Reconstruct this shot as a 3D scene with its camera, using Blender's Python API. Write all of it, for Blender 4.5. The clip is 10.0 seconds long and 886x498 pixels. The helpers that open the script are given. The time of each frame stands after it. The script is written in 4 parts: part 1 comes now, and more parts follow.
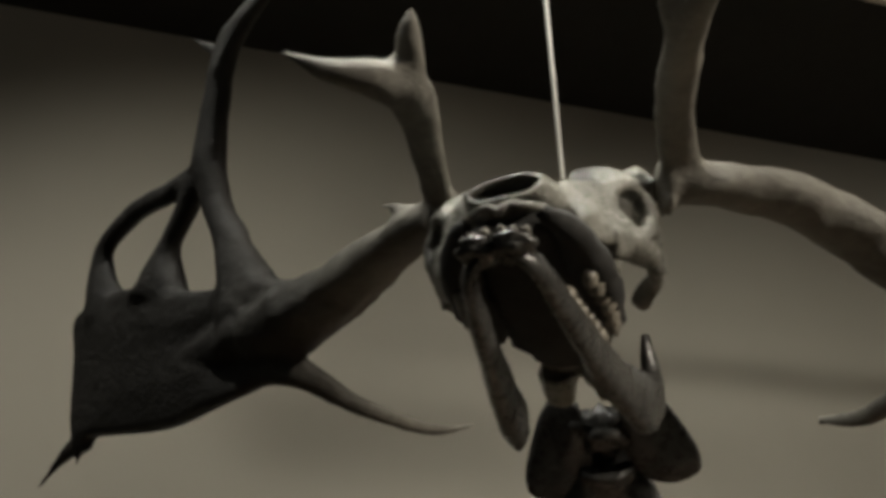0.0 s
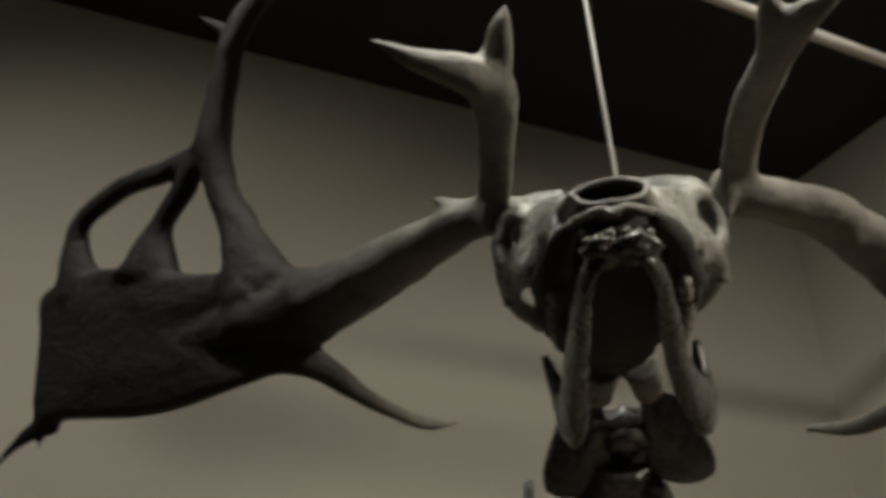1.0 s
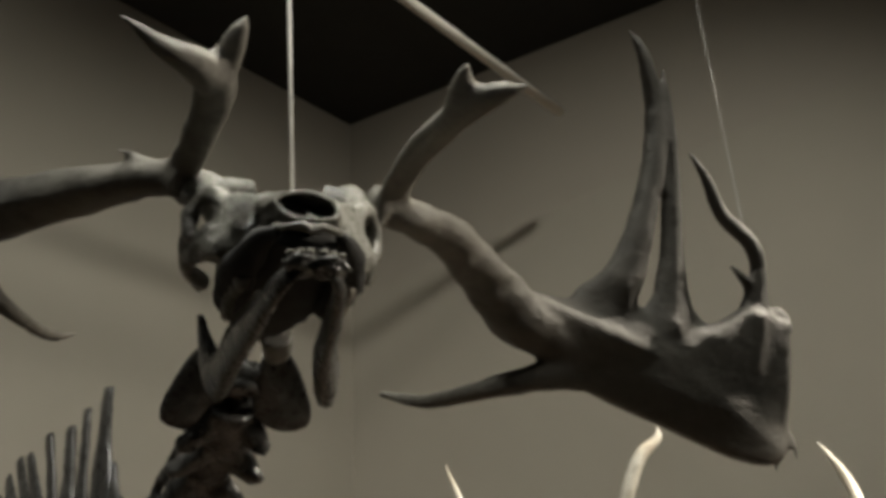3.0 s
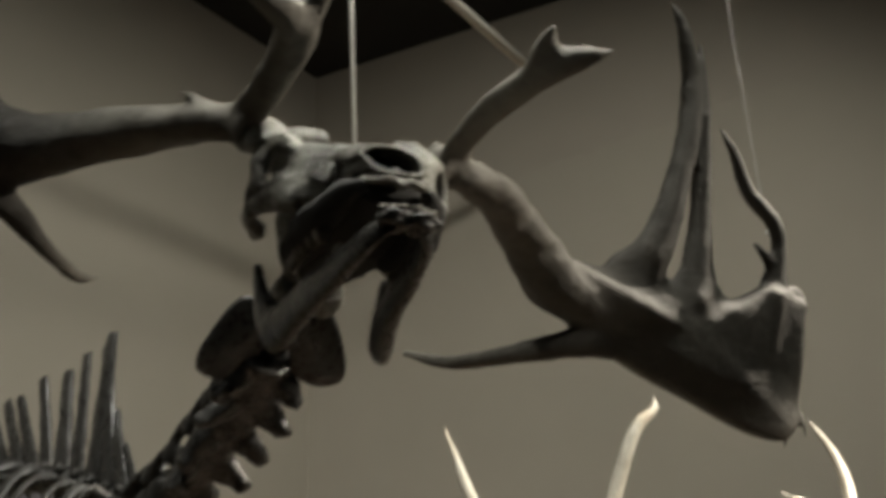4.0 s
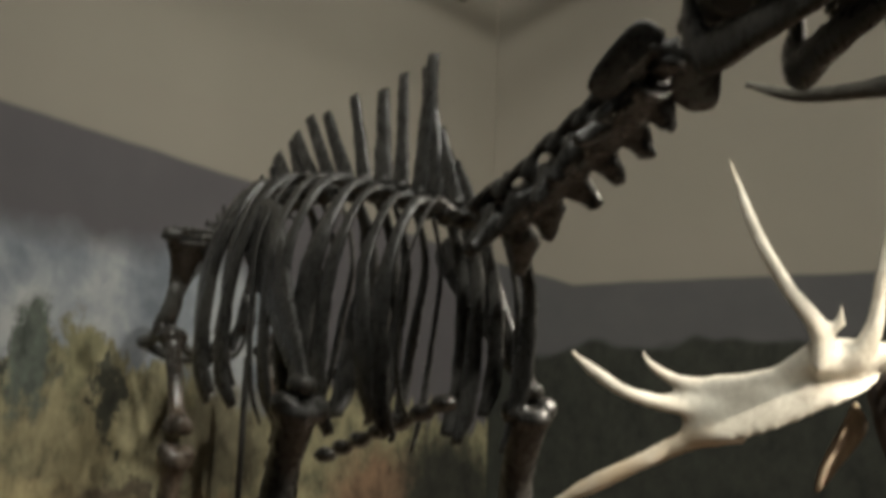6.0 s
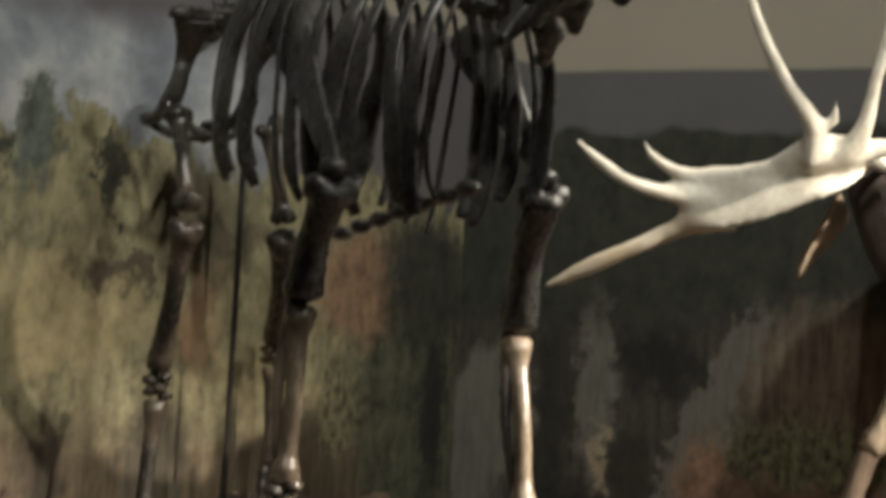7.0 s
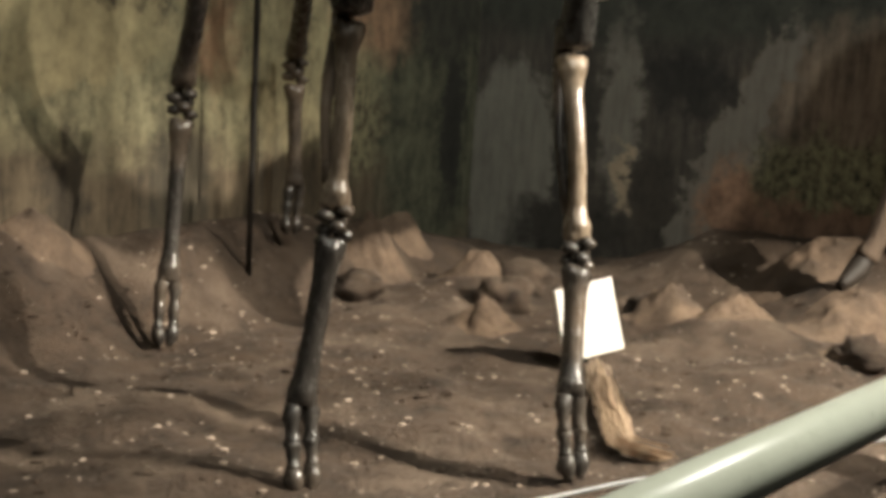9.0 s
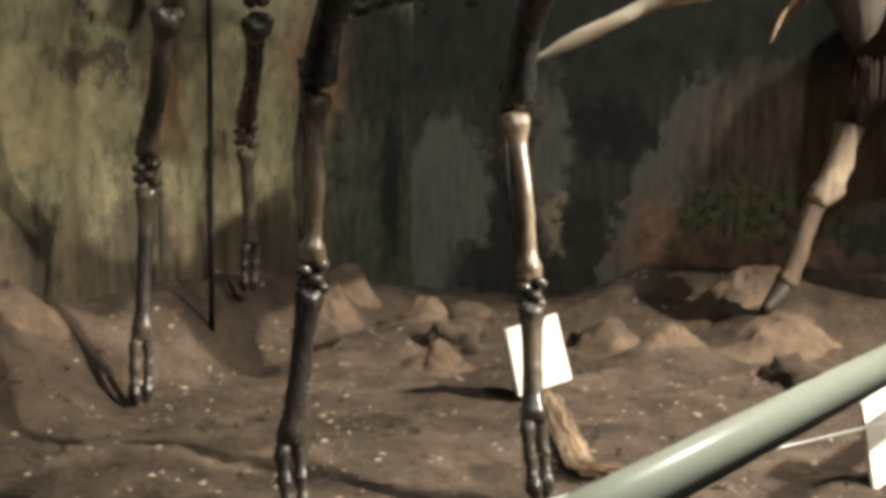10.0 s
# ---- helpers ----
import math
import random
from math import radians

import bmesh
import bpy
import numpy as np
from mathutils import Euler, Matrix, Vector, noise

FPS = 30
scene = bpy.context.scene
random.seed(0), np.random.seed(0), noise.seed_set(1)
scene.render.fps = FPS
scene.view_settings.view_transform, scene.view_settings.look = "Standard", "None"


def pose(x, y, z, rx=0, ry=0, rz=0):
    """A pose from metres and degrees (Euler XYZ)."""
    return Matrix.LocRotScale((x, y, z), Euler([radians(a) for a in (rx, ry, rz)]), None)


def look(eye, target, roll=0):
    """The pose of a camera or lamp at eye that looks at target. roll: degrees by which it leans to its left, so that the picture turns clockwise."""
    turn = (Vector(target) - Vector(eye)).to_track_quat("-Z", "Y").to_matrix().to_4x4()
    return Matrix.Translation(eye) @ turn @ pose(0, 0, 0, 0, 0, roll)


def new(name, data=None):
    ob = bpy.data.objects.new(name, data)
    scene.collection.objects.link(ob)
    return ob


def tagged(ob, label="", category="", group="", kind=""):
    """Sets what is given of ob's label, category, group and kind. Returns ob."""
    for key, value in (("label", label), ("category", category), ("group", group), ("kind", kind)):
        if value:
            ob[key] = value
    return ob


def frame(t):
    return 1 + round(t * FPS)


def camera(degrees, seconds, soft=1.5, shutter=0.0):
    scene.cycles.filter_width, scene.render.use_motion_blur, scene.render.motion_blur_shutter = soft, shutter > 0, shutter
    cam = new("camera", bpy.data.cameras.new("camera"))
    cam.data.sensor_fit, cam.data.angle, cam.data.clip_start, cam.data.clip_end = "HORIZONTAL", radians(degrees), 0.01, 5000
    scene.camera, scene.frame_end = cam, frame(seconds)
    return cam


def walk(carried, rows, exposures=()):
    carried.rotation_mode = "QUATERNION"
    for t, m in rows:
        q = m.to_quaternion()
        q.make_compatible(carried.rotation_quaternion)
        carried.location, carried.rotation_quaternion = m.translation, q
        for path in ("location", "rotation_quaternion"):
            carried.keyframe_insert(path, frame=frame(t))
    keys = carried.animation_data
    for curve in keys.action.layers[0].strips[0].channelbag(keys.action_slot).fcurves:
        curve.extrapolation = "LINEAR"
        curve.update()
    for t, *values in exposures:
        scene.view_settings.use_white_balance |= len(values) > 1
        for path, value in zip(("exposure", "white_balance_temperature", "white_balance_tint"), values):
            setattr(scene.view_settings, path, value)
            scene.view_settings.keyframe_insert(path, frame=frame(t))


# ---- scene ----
cam = camera(38.0, 10.0, soft=4.4, shutter=0.5)
PATH = [
    (0, (0.754, 0.039, 1.064), (0.275, 1.639, 2.164), -0.7),
    (0.3, (0.653, -0.010, 1.054), (0.214, 1.608, 2.176), -2.4),
    (0.5, (0.585, -0.043, 1.047), (0.163, 1.588, 2.125), -0.5),
    (0.7, (0.508, -0.044, 1.056), (0.139, 1.602, 2.156), -1.5),
    (1, (0.392, -0.046, 1.069), (0.205, 1.622, 2.157), -3.2),
    (1.2, (0.355, -0.059, 1.060), (0.244, 1.620, 2.137), -2.1),
    (1.5, (0.3, -0.079, 1.046), (0.336, 1.617, 2.106), -0.1),
    (2, (0.196, -0.264, 1.066), (0.526, 1.464, 2.017), -4.0),
    (2.2, (0.169, -0.316, 1.078), (0.542, 1.411, 2.009), -2.4),
    (2.5, (0.129, -0.395, 1.097), (0.611, 1.331, 1.986), -2.4),
    (2.7, (0.126, -0.397, 1.098), (0.641, 1.324, 1.977), -2.3),
    (3.8, (-0.012, -0.239, 1.115), (0.672, 1.433, 1.974), -3.4),
    (4, (-0.107, -0.269, 1.116), (0.58, 1.422, 1.932), -1.4),
    (4.2, (-0.178, -0.312, 1.108), (0.532, 1.400, 1.892), -1.5),
    (4.5, (-0.284, -0.377, 1.096), (0.395, 1.368, 1.799), -1.7),
    (4.7, (-0.334, -0.377, 1.092), (0.315, 1.397, 1.778), -1.5),
    (5, (-0.41, -0.377, 1.085), (0.171, 1.441, 1.682), -0.9),
    (5.2, (-0.449, -0.354, 1.08), (0.123, 1.475, 1.653), -0.5),
    (6.3, (-0.798, -0.104, 1.026), (-0.116, 1.744, 1.375), 3.3),
    (6.5, (-0.832, -0.11, 1.034), (-0.112, 1.736, 1.304), 3.2),
    (7, (-0.952, -0.191, 1.023), (-0.188, 1.655, 1.131), 3.1),
    (7.5, (-1.026, -0.164, 1.024), (-0.328, 1.709, 0.944), 3.0),
    (8, (-1.021, -0.018, 1.022), (-0.297, 1.827, 0.755), 3.9),
    (8.5, (-1.009, 0.038, 1.011), (-0.271, 1.87, 0.693), 3.9),
    (9, (-1.041, 0.02, 1.019), (-0.243, 1.825, 0.689), 3.4),
    (9.5, (-1.16, -0.084, 1.034), (-0.297, 1.694, 0.726), 1.0),
    (10, (-1.27, -0.198, 1.054), (-0.357, 1.564, 0.804), 0.8),
]
walk(cam, [(t, look(eye, target, roll)) for t, eye, target, roll in PATH])

# ---------------------------------------------------------------- light
world = bpy.data.worlds.new("gallery_air")
scene.world = world
world.use_nodes = True
world.node_tree.nodes["Background"].inputs[0].default_value = (0.9, 0.85, 0.78, 1)
world.node_tree.nodes["Background"].inputs[1].default_value = 0.02


def spot(name, eye, target, watts, cone, blend, size, colour):
    lamp = bpy.data.lights.new(name, "SPOT")
    lamp.energy, lamp.spot_size, lamp.spot_blend = watts, radians(cone), blend
    lamp.shadow_soft_size, lamp.color = size, colour
    ob = new(name, lamp)
    ob.matrix_world = look(eye, target)
    return ob


WARM, SOFT = (1.0, 0.90, 0.75), (0.98, 0.965, 0.865)
spot("key_spot", (4.2, 0.2, 3.4), (1.6, 2.85, -0.12), 3500, 43, 0.6, 0.04, WARM)
spot("antler_spot", (3.9, 1.7, 4.5), (1.7, 2.5, 1.8), 1250, 38, 0.7, 0.05, WARM)
spot("meadow_spot", (-0.9, 0.2, 4.75), (-0.5, 4.5, 1.3), 440, 84, 1.0, 0.12, SOFT)
spot("woods_spot", (1.4, 0.5, 4.75), (1.9, 5.0, 1.45), 465, 84, 1.0, 0.12, SOFT)
spot("skull_spot", (3.9, 0.2, 3.6), (0.62, 1.5, 2.14), 640, 20, 0.6, 0.04, WARM)
# unseen overhead fill, added to brighten the handrail and brow tines
spot("rail_fill", (0.6, 0.6, 4.7), (0.25, 1.2, 0.65), 760, 36, 0.7, 0.05, SOFT)
gallery = bpy.data.lights.new("gallery_glow", "AREA")
gallery.energy, gallery.shape, gallery.size, gallery.size_y, gallery.color = 22, "RECTANGLE", 4.0, 2.5, SOFT
new("gallery_glow", gallery).matrix_world = look((-0.5, -1.0, 4.75), (0.3, 2.0, 1.5))


# ---------------------------------------------------------------- materials
def ramp(nt, source, stops):
    n = nt.nodes.new("ShaderNodeValToRGB")
    els = n.color_ramp.elements
    while len(els) < len(stops):
        els.new(0.5)
    for e, (p, c) in zip(els, stops):
        e.position, e.color = p, (*c, 1) if len(c) == 3 else c
    nt.links.new(source, n.inputs[0])
    return n.outputs[0]


def noise_tex(nt, coords, scale, detail=5, rough=0.6, stretch=None, warp=0.0):
    if stretch:
        m = nt.nodes.new("ShaderNodeMapping")
        m.inputs["Scale"].default_value = stretch
        nt.links.new(coords, m.inputs[0])
        coords = m.outputs[0]
    n = nt.nodes.new("ShaderNodeTexNoise")
    n.inputs["Distortion"].default_value = warp
    n.inputs["Scale"].default_value, n.inputs["Detail"].default_value, n.inputs["Roughness"].default_value = scale, detail, rough
    nt.links.new(coords, n.inputs["Vector"])
    return n.outputs[0]


def mix(nt, fac, a, b, blend="MIX"):
    n = nt.nodes.new("ShaderNodeMix")
    n.data_type, n.blend_type = "RGBA", blend
    for socket, value in ((n.inputs[0], fac), (n.inputs[6], a), (n.inputs[7], b)):
        if isinstance(value, (int, float)):
            socket.default_value = value
        elif isinstance(value, tuple):
            socket.default_value = (*value, 1)
        else:
            nt.links.new(value, socket)
    return n.outputs[2]


def math_node(nt, op, a, b=0.0, c=0.0, clamp=False):
    n = nt.nodes.new("ShaderNodeMath")
    n.operation, n.use_clamp = op, clamp
    for socket, value in zip(n.inputs, (a, b, c)):
        if isinstance(value, (int, float)):
            socket.default_value = value
        else:
            nt.links.new(value, socket)
    return n.outputs[0]


def base(name):
    m = bpy.data.materials.new(name)
    m.use_nodes = True
    nt = m.node_tree
    return m, nt, nt.nodes["Principled BSDF"]


def bump(nt, bsdf, height, strength, distance):
    n = nt.nodes.new("ShaderNodeBump")
    n.inputs["Strength"].default_value, n.inputs["Distance"].default_value = strength, distance
    nt.links.new(height, n.inputs["Height"])
    nt.links.new(n.outputs[0], bsdf.inputs["Normal"])


def surface(name, dark, light, scale, rough=(0.4, 0.6), relief=0.3, depth=0.004, metal=0.0, stain=None, stretch=None):
    """A two-scale mottled surface: broad patches, fine grain and relief."""
    m, nt, bsdf = base(name)
    co = nt.nodes.new("ShaderNodeTexCoord").outputs["Object"]
    broad, fine = noise_tex(nt, co, scale, 4, 0.6, stretch), noise_tex(nt, co, scale * 9, 6, 0.7, stretch)
    both = math_node(nt, "MULTIPLY_ADD", fine, 0.45, math_node(nt, "MULTIPLY", broad, 0.65))
    colour = ramp(nt, both, [(0.3, dark), (0.75, light)])
    if stain:
        colour = mix(nt, ramp(nt, noise_tex(nt, co, scale * 0.45, 3), [(0.5, (0, 0, 0)), (0.66, (1, 1, 1))]), colour, stain)
    nt.links.new(colour, bsdf.inputs["Base Color"])
    nt.links.new(ramp(nt, fine, [(0.3, (rough[0],) * 3), (0.7, (rough[1],) * 3)]), bsdf.inputs["Roughness"])
    bsdf.inputs["Metallic"].default_value = metal
    bump(nt, bsdf, both, relief, depth)
    return m


BONE = surface("dark_bone", (0.011, 0.011, 0.0105), (0.05, 0.0485, 0.045), 7, (0.18, 0.4), 0.7, 0.006, stain=(0.075, 0.073, 0.067), stretch=(1, 1, 0.5))
LIMB = surface("limb_bone", (0.013, 0.012, 0.011), (0.06, 0.053, 0.046), 6, (0.16, 0.34), 0.45, 0.005, stain=(0.12, 0.092, 0.068), stretch=(1, 1, 0.3))
SKULL = surface("skull_bone", (0.035, 0.035, 0.03), (0.25, 0.245, 0.21), 16, (0.2, 0.42), 1.0, 0.008, stain=(0.045, 0.042, 0.035))
# near-black bone that puts the shade under the skull into the colour
PALATE = surface("mouth_shade_bone", (0.004, 0.004, 0.0035), (0.018, 0.017, 0.015), 14, (0.7, 0.95), 0.8, 0.005)
ANTLER = surface("antler_bone", (0.05, 0.046, 0.039), (0.23, 0.218, 0.188), 6, (0.45, 0.7), 1.0, 0.012, stain=(0.085, 0.078, 0.066), stretch=(0.6, 1, 1))


def darken_palms(m):
    """Browner antler bone outward: grey burrs and brow tines; one palm is nearly black."""
    nt = m.node_tree
    bsdf = nt.nodes["Principled BSDF"]
    was = bsdf.inputs["Base Color"].links[0].from_socket
    co = nt.nodes.new("ShaderNodeTexCoord").outputs["Object"]
    sep = nt.nodes.new("ShaderNodeSeparateXYZ")
    nt.links.new(co, sep.inputs[0])
    bsdf.inputs["Specular IOR Level"].default_value = 0.25
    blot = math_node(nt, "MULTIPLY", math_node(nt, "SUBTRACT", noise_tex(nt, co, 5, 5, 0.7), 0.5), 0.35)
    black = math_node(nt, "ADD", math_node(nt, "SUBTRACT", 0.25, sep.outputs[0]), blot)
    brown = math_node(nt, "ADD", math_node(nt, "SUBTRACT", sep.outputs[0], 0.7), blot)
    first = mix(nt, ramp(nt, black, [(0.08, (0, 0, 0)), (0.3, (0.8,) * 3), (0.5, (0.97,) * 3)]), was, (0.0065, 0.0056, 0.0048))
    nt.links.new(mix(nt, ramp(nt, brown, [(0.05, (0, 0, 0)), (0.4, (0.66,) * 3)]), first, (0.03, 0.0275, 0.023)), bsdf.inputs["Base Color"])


darken_palms(ANTLER)
FOREARM = surface("forearm_bone", (0.05, 0.038, 0.028), (0.21, 0.165, 0.12), 5, (0.16, 0.36), 0.4, 0.004, stain=(0.3, 0.235, 0.17), stretch=(1, 1, 0.25))
TOOTH = surface("tooth_enamel", (0.05, 0.044, 0.036), (0.28, 0.255, 0.21), 45, (0.2, 0.35), 0.3, 0.002)
GOLD = surface("pale_antler", (0.36, 0.325, 0.26), (0.72, 0.685, 0.59), 7, (0.38, 0.6), 0.8, 0.006, stain=(0.48, 0.39, 0.27))
FUR = surface("brown_fur", (0.02, 0.013, 0.009), (0.075, 0.05, 0.035), 8, (0.7, 0.95), 1.0, 0.02, stretch=(3, 3, 0.5))
PALE_FUR = surface("pale_fur", (0.22, 0.16, 0.11), (0.5, 0.4, 0.29), 9, (0.7, 0.9), 1.0, 0.012, stretch=(3, 3, 0.5))
SHANK_FUR = surface("shank_fur", (0.045, 0.031, 0.022), (0.19, 0.133, 0.092), 9, (0.7, 0.9), 1.0, 0.012, stretch=(3, 3, 0.5))
HOOF = surface("hoof_horn", (0.015, 0.012, 0.01), (0.05, 0.04, 0.032), 12, (0.4, 0.6), 0.4, 0.004)
RAIL = surface("painted_rail", (0.6, 0.62, 0.5), (0.72, 0.74, 0.61), 4, (0.25, 0.4), 0.08, 0.001)
STEEL = surface("dull_steel", (0.02, 0.018, 0.016), (0.05, 0.045, 0.04), 12, (0.4, 0.6), 0.1, 0.001, metal=0.6)
WIRE = surface("bright_wire", (0.75, 0.75, 0.72), (0.88, 0.88, 0.85), 30, (0.3, 0.45), 0.1, 0.001)
CONDUIT = surface("pale_conduit", (0.5, 0.46, 0.4), (0.68, 0.64, 0.57), 6, (0.4, 0.6), 0.1, 0.001)
CARD = surface("white_card", (0.76, 0.74, 0.68), (0.84, 0.82, 0.77), 5, (0.5, 0.7), 0.05, 0.001)
DIRT = surface("dry_earth", (0.02, 0.0136, 0.0094), (0.122, 0.082, 0.0535), 6.5, (0.8, 0.95), 1.0, 0.06, stain=(0.15, 0.108, 0.076))
HEAP = surface("sandy_earth", (0.055, 0.037, 0.025), (0.235, 0.163, 0.11), 9, (0.8, 0.95), 1.0, 0.03, stain=(0.09, 0.064, 0.045))
STONE = surface("pebble_stone", (0.16, 0.12, 0.09), (0.42, 0.34, 0.27), 14, (0.7, 0.9), 0.4, 0.004)
STRAW = surface("dry_straw", (0.28, 0.2, 0.13), (0.55, 0.41, 0.28), 14, (0.7, 0.9), 0.3, 0.003)
BLACK = surface("black_ceiling", (0.014, 0.014, 0.012), (0.024, 0.023, 0.02), 3, (0.8, 0.95), 0.1, 0.002)
ROOM = surface("gallery_wall", (0.05, 0.047, 0.042), (0.085, 0.08, 0.072), 2, (0.8, 0.95), 0.1, 0.002)
CARPET = surface("gallery_carpet", (0.03, 0.028, 0.027), (0.06, 0.055, 0.05), 20, (0.9, 1.0), 0.5, 0.004)


def mural(name, far_side):
    """The painted backdrop: hazy sky over hills, cloud, woods and dry grass; x runs along the wall from the corner, z up."""
    m, nt, bsdf = base(name)
    co = nt.nodes.new("ShaderNodeTexCoord").outputs["Object"]
    sep = nt.nodes.new("ShaderNodeSeparateXYZ")
    nt.links.new(co, sep.inputs[0])
    x, z = sep.outputs[0], sep.outputs[2]
    broad, mid = noise_tex(nt, co, 1.1, 4), noise_tex(nt, co, 3.2, 5, 0.6)
    fine = noise_tex(nt, co, 11, 7, 0.7, (1.15, 1, 0.8), 0.6)

    def below(height, wobble, source, soft):
        line = math_node(nt, "MULTIPLY_ADD", math_node(nt, "SUBTRACT", source, 0.5), wobble, height)
        return math_node(nt, "DIVIDE", math_node(nt, "SUBTRACT", line, z), soft, clamp=True)

    def between(a, b, soft):
        up = math_node(nt, "DIVIDE", math_node(nt, "SUBTRACT", x, a), soft, clamp=True)
        return math_node(nt, "MULTIPLY", up, math_node(nt, "DIVIDE", math_node(nt, "SUBTRACT", b, x), soft, clamp=True))

    daub = noise_tex(nt, co, 10, 3, 0.7, (1.0, 1, 0.7))
    speck = noise_tex(nt, co, 24, 3, 0.7, (1.0, 1, 0.7))
    reed = noise_tex(nt, co, 16, 4, 0.6, (1.6, 1, 0.22))
    px = math_node(nt, "MULTIPLY_ADD", math_node(nt, "SUBTRACT", noise_tex(nt, co, 8, 4, 0.7), 0.5), 0.34, x)
    pz = math_node(nt, "MULTIPLY_ADD", math_node(nt, "SUBTRACT", noise_tex(nt, co, 7, 4, 0.7, (1.1, 1, 0.8)), 0.5), 0.42, z)

    def daubed(c, depth=1.0, source=None):
        """One paint colour laid on in darker and lighter dabs."""
        t = math_node(nt, "MULTIPLY_ADD", speck, 0.28, math_node(nt, "MULTIPLY", source or daub, 0.72))
        return ramp(nt, t, [(0.34, tuple(v * (1 - 0.72 * depth) for v in c)), (0.5, c), (0.66, tuple(v * (1 + 0.6 * depth) for v in c))])

    def blob(x0, z0, rx, rz, c, soft=0.6, slant=0.0, depth=0.8, source=None, strength=1.0):
        """A patch of paint with a ragged rim, leaning by slant."""
        u = math_node(nt, "SUBTRACT", px, math_node(nt, "MULTIPLY_ADD", math_node(nt, "SUBTRACT", pz, z0), slant, x0))
        u, v = math_node(nt, "DIVIDE", u, rx), math_node(nt, "DIVIDE", math_node(nt, "SUBTRACT", pz, z0), rz)
        d = math_node(nt, "SQRT", math_node(nt, "ADD", math_node(nt, "MULTIPLY", u, u), math_node(nt, "MULTIPLY", v, v)))
        mask = math_node(nt, "DIVIDE", math_node(nt, "SUBTRACT", 1 + soft / 2, d), soft, clamp=True)
        return mix(nt, math_node(nt, "MULTIPLY", mask, strength), colour, daubed(c, depth, source))

    colour = mix(nt, broad, (0.252, 0.226, 0.187), (0.31, 0.279, 0.231))
    if far_side:
        colour = mix(nt, below(math_node(nt, "SUBTRACT", math_node(nt, "MAXIMUM", math_node(nt, "MULTIPLY_ADD", x, -0.31, 2.39), 2.255), math_node(nt, "MULTIPLY", x, 0.03)), 0.02, mid, 0.02), colour, mix(nt, mid, (0.075, 0.074, 0.078), (0.115, 0.112, 0.112)))
        colour = mix(nt, below(1.97, 0.34, noise_tex(nt, co, 2.3, 2), 0.04), colour, daubed((0.026, 0.028, 0.021), 0.8))
        colour = mix(nt, below(1.1, 0.35, mid, 0.12), colour, daubed((0.044, 0.039, 0.031), 0.9, reed))
        colour = blob(1.95, 0.85, 0.6, 0.3, (0.135, 0.104, 0.075), source=reed)
        colour = blob(0.19, 0.42, 0.24, 0.5, (0.125, 0.12, 0.1), 0.2, depth=0.4, source=reed)
        colour = blob(0.5, 0.6, 0.09, 0.45, (0.02, 0.019, 0.015))
        colour = blob(0.5, 0.16, 0.28, 0.14, (0.02, 0.018, 0.014))
        colour = blob(0.72, 0.72, 0.085, 0.4, (0.12, 0.113, 0.094), depth=0.4, source=reed)
        colour = blob(0.755, 0.44, 0.035, 0.16, (0.26, 0.21, 0.145), depth=0.3)
        colour = blob(1.02, 0.88, 0.2, 0.17, (0.013, 0.012, 0.01), 0.5)
        colour = blob(0.9, 0.3, 0.1, 0.26, (0.028, 0.024, 0.018))
        colour = blob(1.22, 0.55, 0.11, 0.62, (0.115, 0.105, 0.087), 0.25, 0.42, 0.4, reed)
        colour = blob(1.25, 0.36, 0.13, 0.17, (0.2, 0.118, 0.075))
        colour = blob(1.72, 0.5, 0.38, 0.19, (0.115, 0.11, 0.062), 0.4, depth=1.2, source=speck)
        colour = blob(1.7, 0.3, 0.5, 0.09, (0.16, 0.1, 0.065))
    else:
        colour = mix(nt, below(2.39, 0.02, mid, 0.02), colour, mix(nt, mid, (0.085, 0.078, 0.085), (0.125, 0.115, 0.12)))
        cloud = ramp(nt, mid, [(0.35, (0.15, 0.167, 0.193)), (0.5, (0.26, 0.28, 0.305)), (0.64, (0.44, 0.445, 0.44))])
        colour = mix(nt, math_node(nt, "MULTIPLY", below(2.08, 0.45, broad, 0.12), between(1.2, 9.0, 0.4)), colour, cloud)
        colour = mix(nt, below(1.6, 0.9, noise_tex(nt, co, 4.2, 4, 0.6, (1.4, 1, 0.55)), 0.05), colour, daubed((0.25, 0.225, 0.133), 1.0))
        colour = blob(2.84, 1.31, 0.07, 0.26, (0.045, 0.048, 0.036), 0.3, -0.8)
        colour = blob(2.38, 1.33, 0.22, 0.14, (0.26, 0.225, 0.13))
        colour = blob(2.55, 1.56, 0.09, 0.17, (0.1, 0.115, 0.095), 0.5)
        colour = blob(2.36, 1.58, 0.07, 0.16, (0.21, 0.195, 0.11), 0.4)
        colour = blob(2.22, 1.44, 0.05, 0.16, (0.05, 0.05, 0.036), 0.4)
        colour = blob(2.06, 1.1, 0.1, 0.08, (0.055, 0.047, 0.031), 0.6)
        colour = blob(1.75, 1.35, 0.3, 0.22, (0.12, 0.105, 0.066))
        colour = blob(3.0, 0.98, 0.95, 0.22, (0.31, 0.26, 0.148), 0.3)
        colour = blob(2.42, 0.99, 0.4, 0.2, (0.35, 0.295, 0.165), 0.25, depth=0.55)
        colour = blob(2.21, 1.14, 0.16, 0.06, (0.09, 0.07, 0.045), 1.0)
        colour = blob(1.74, 0.95, 0.12, 0.18, (0.27, 0.17, 0.098), depth=0.5)
        colour = blob(1.35, 0.85, 0.34, 0.34, (0.3, 0.26, 0.15))
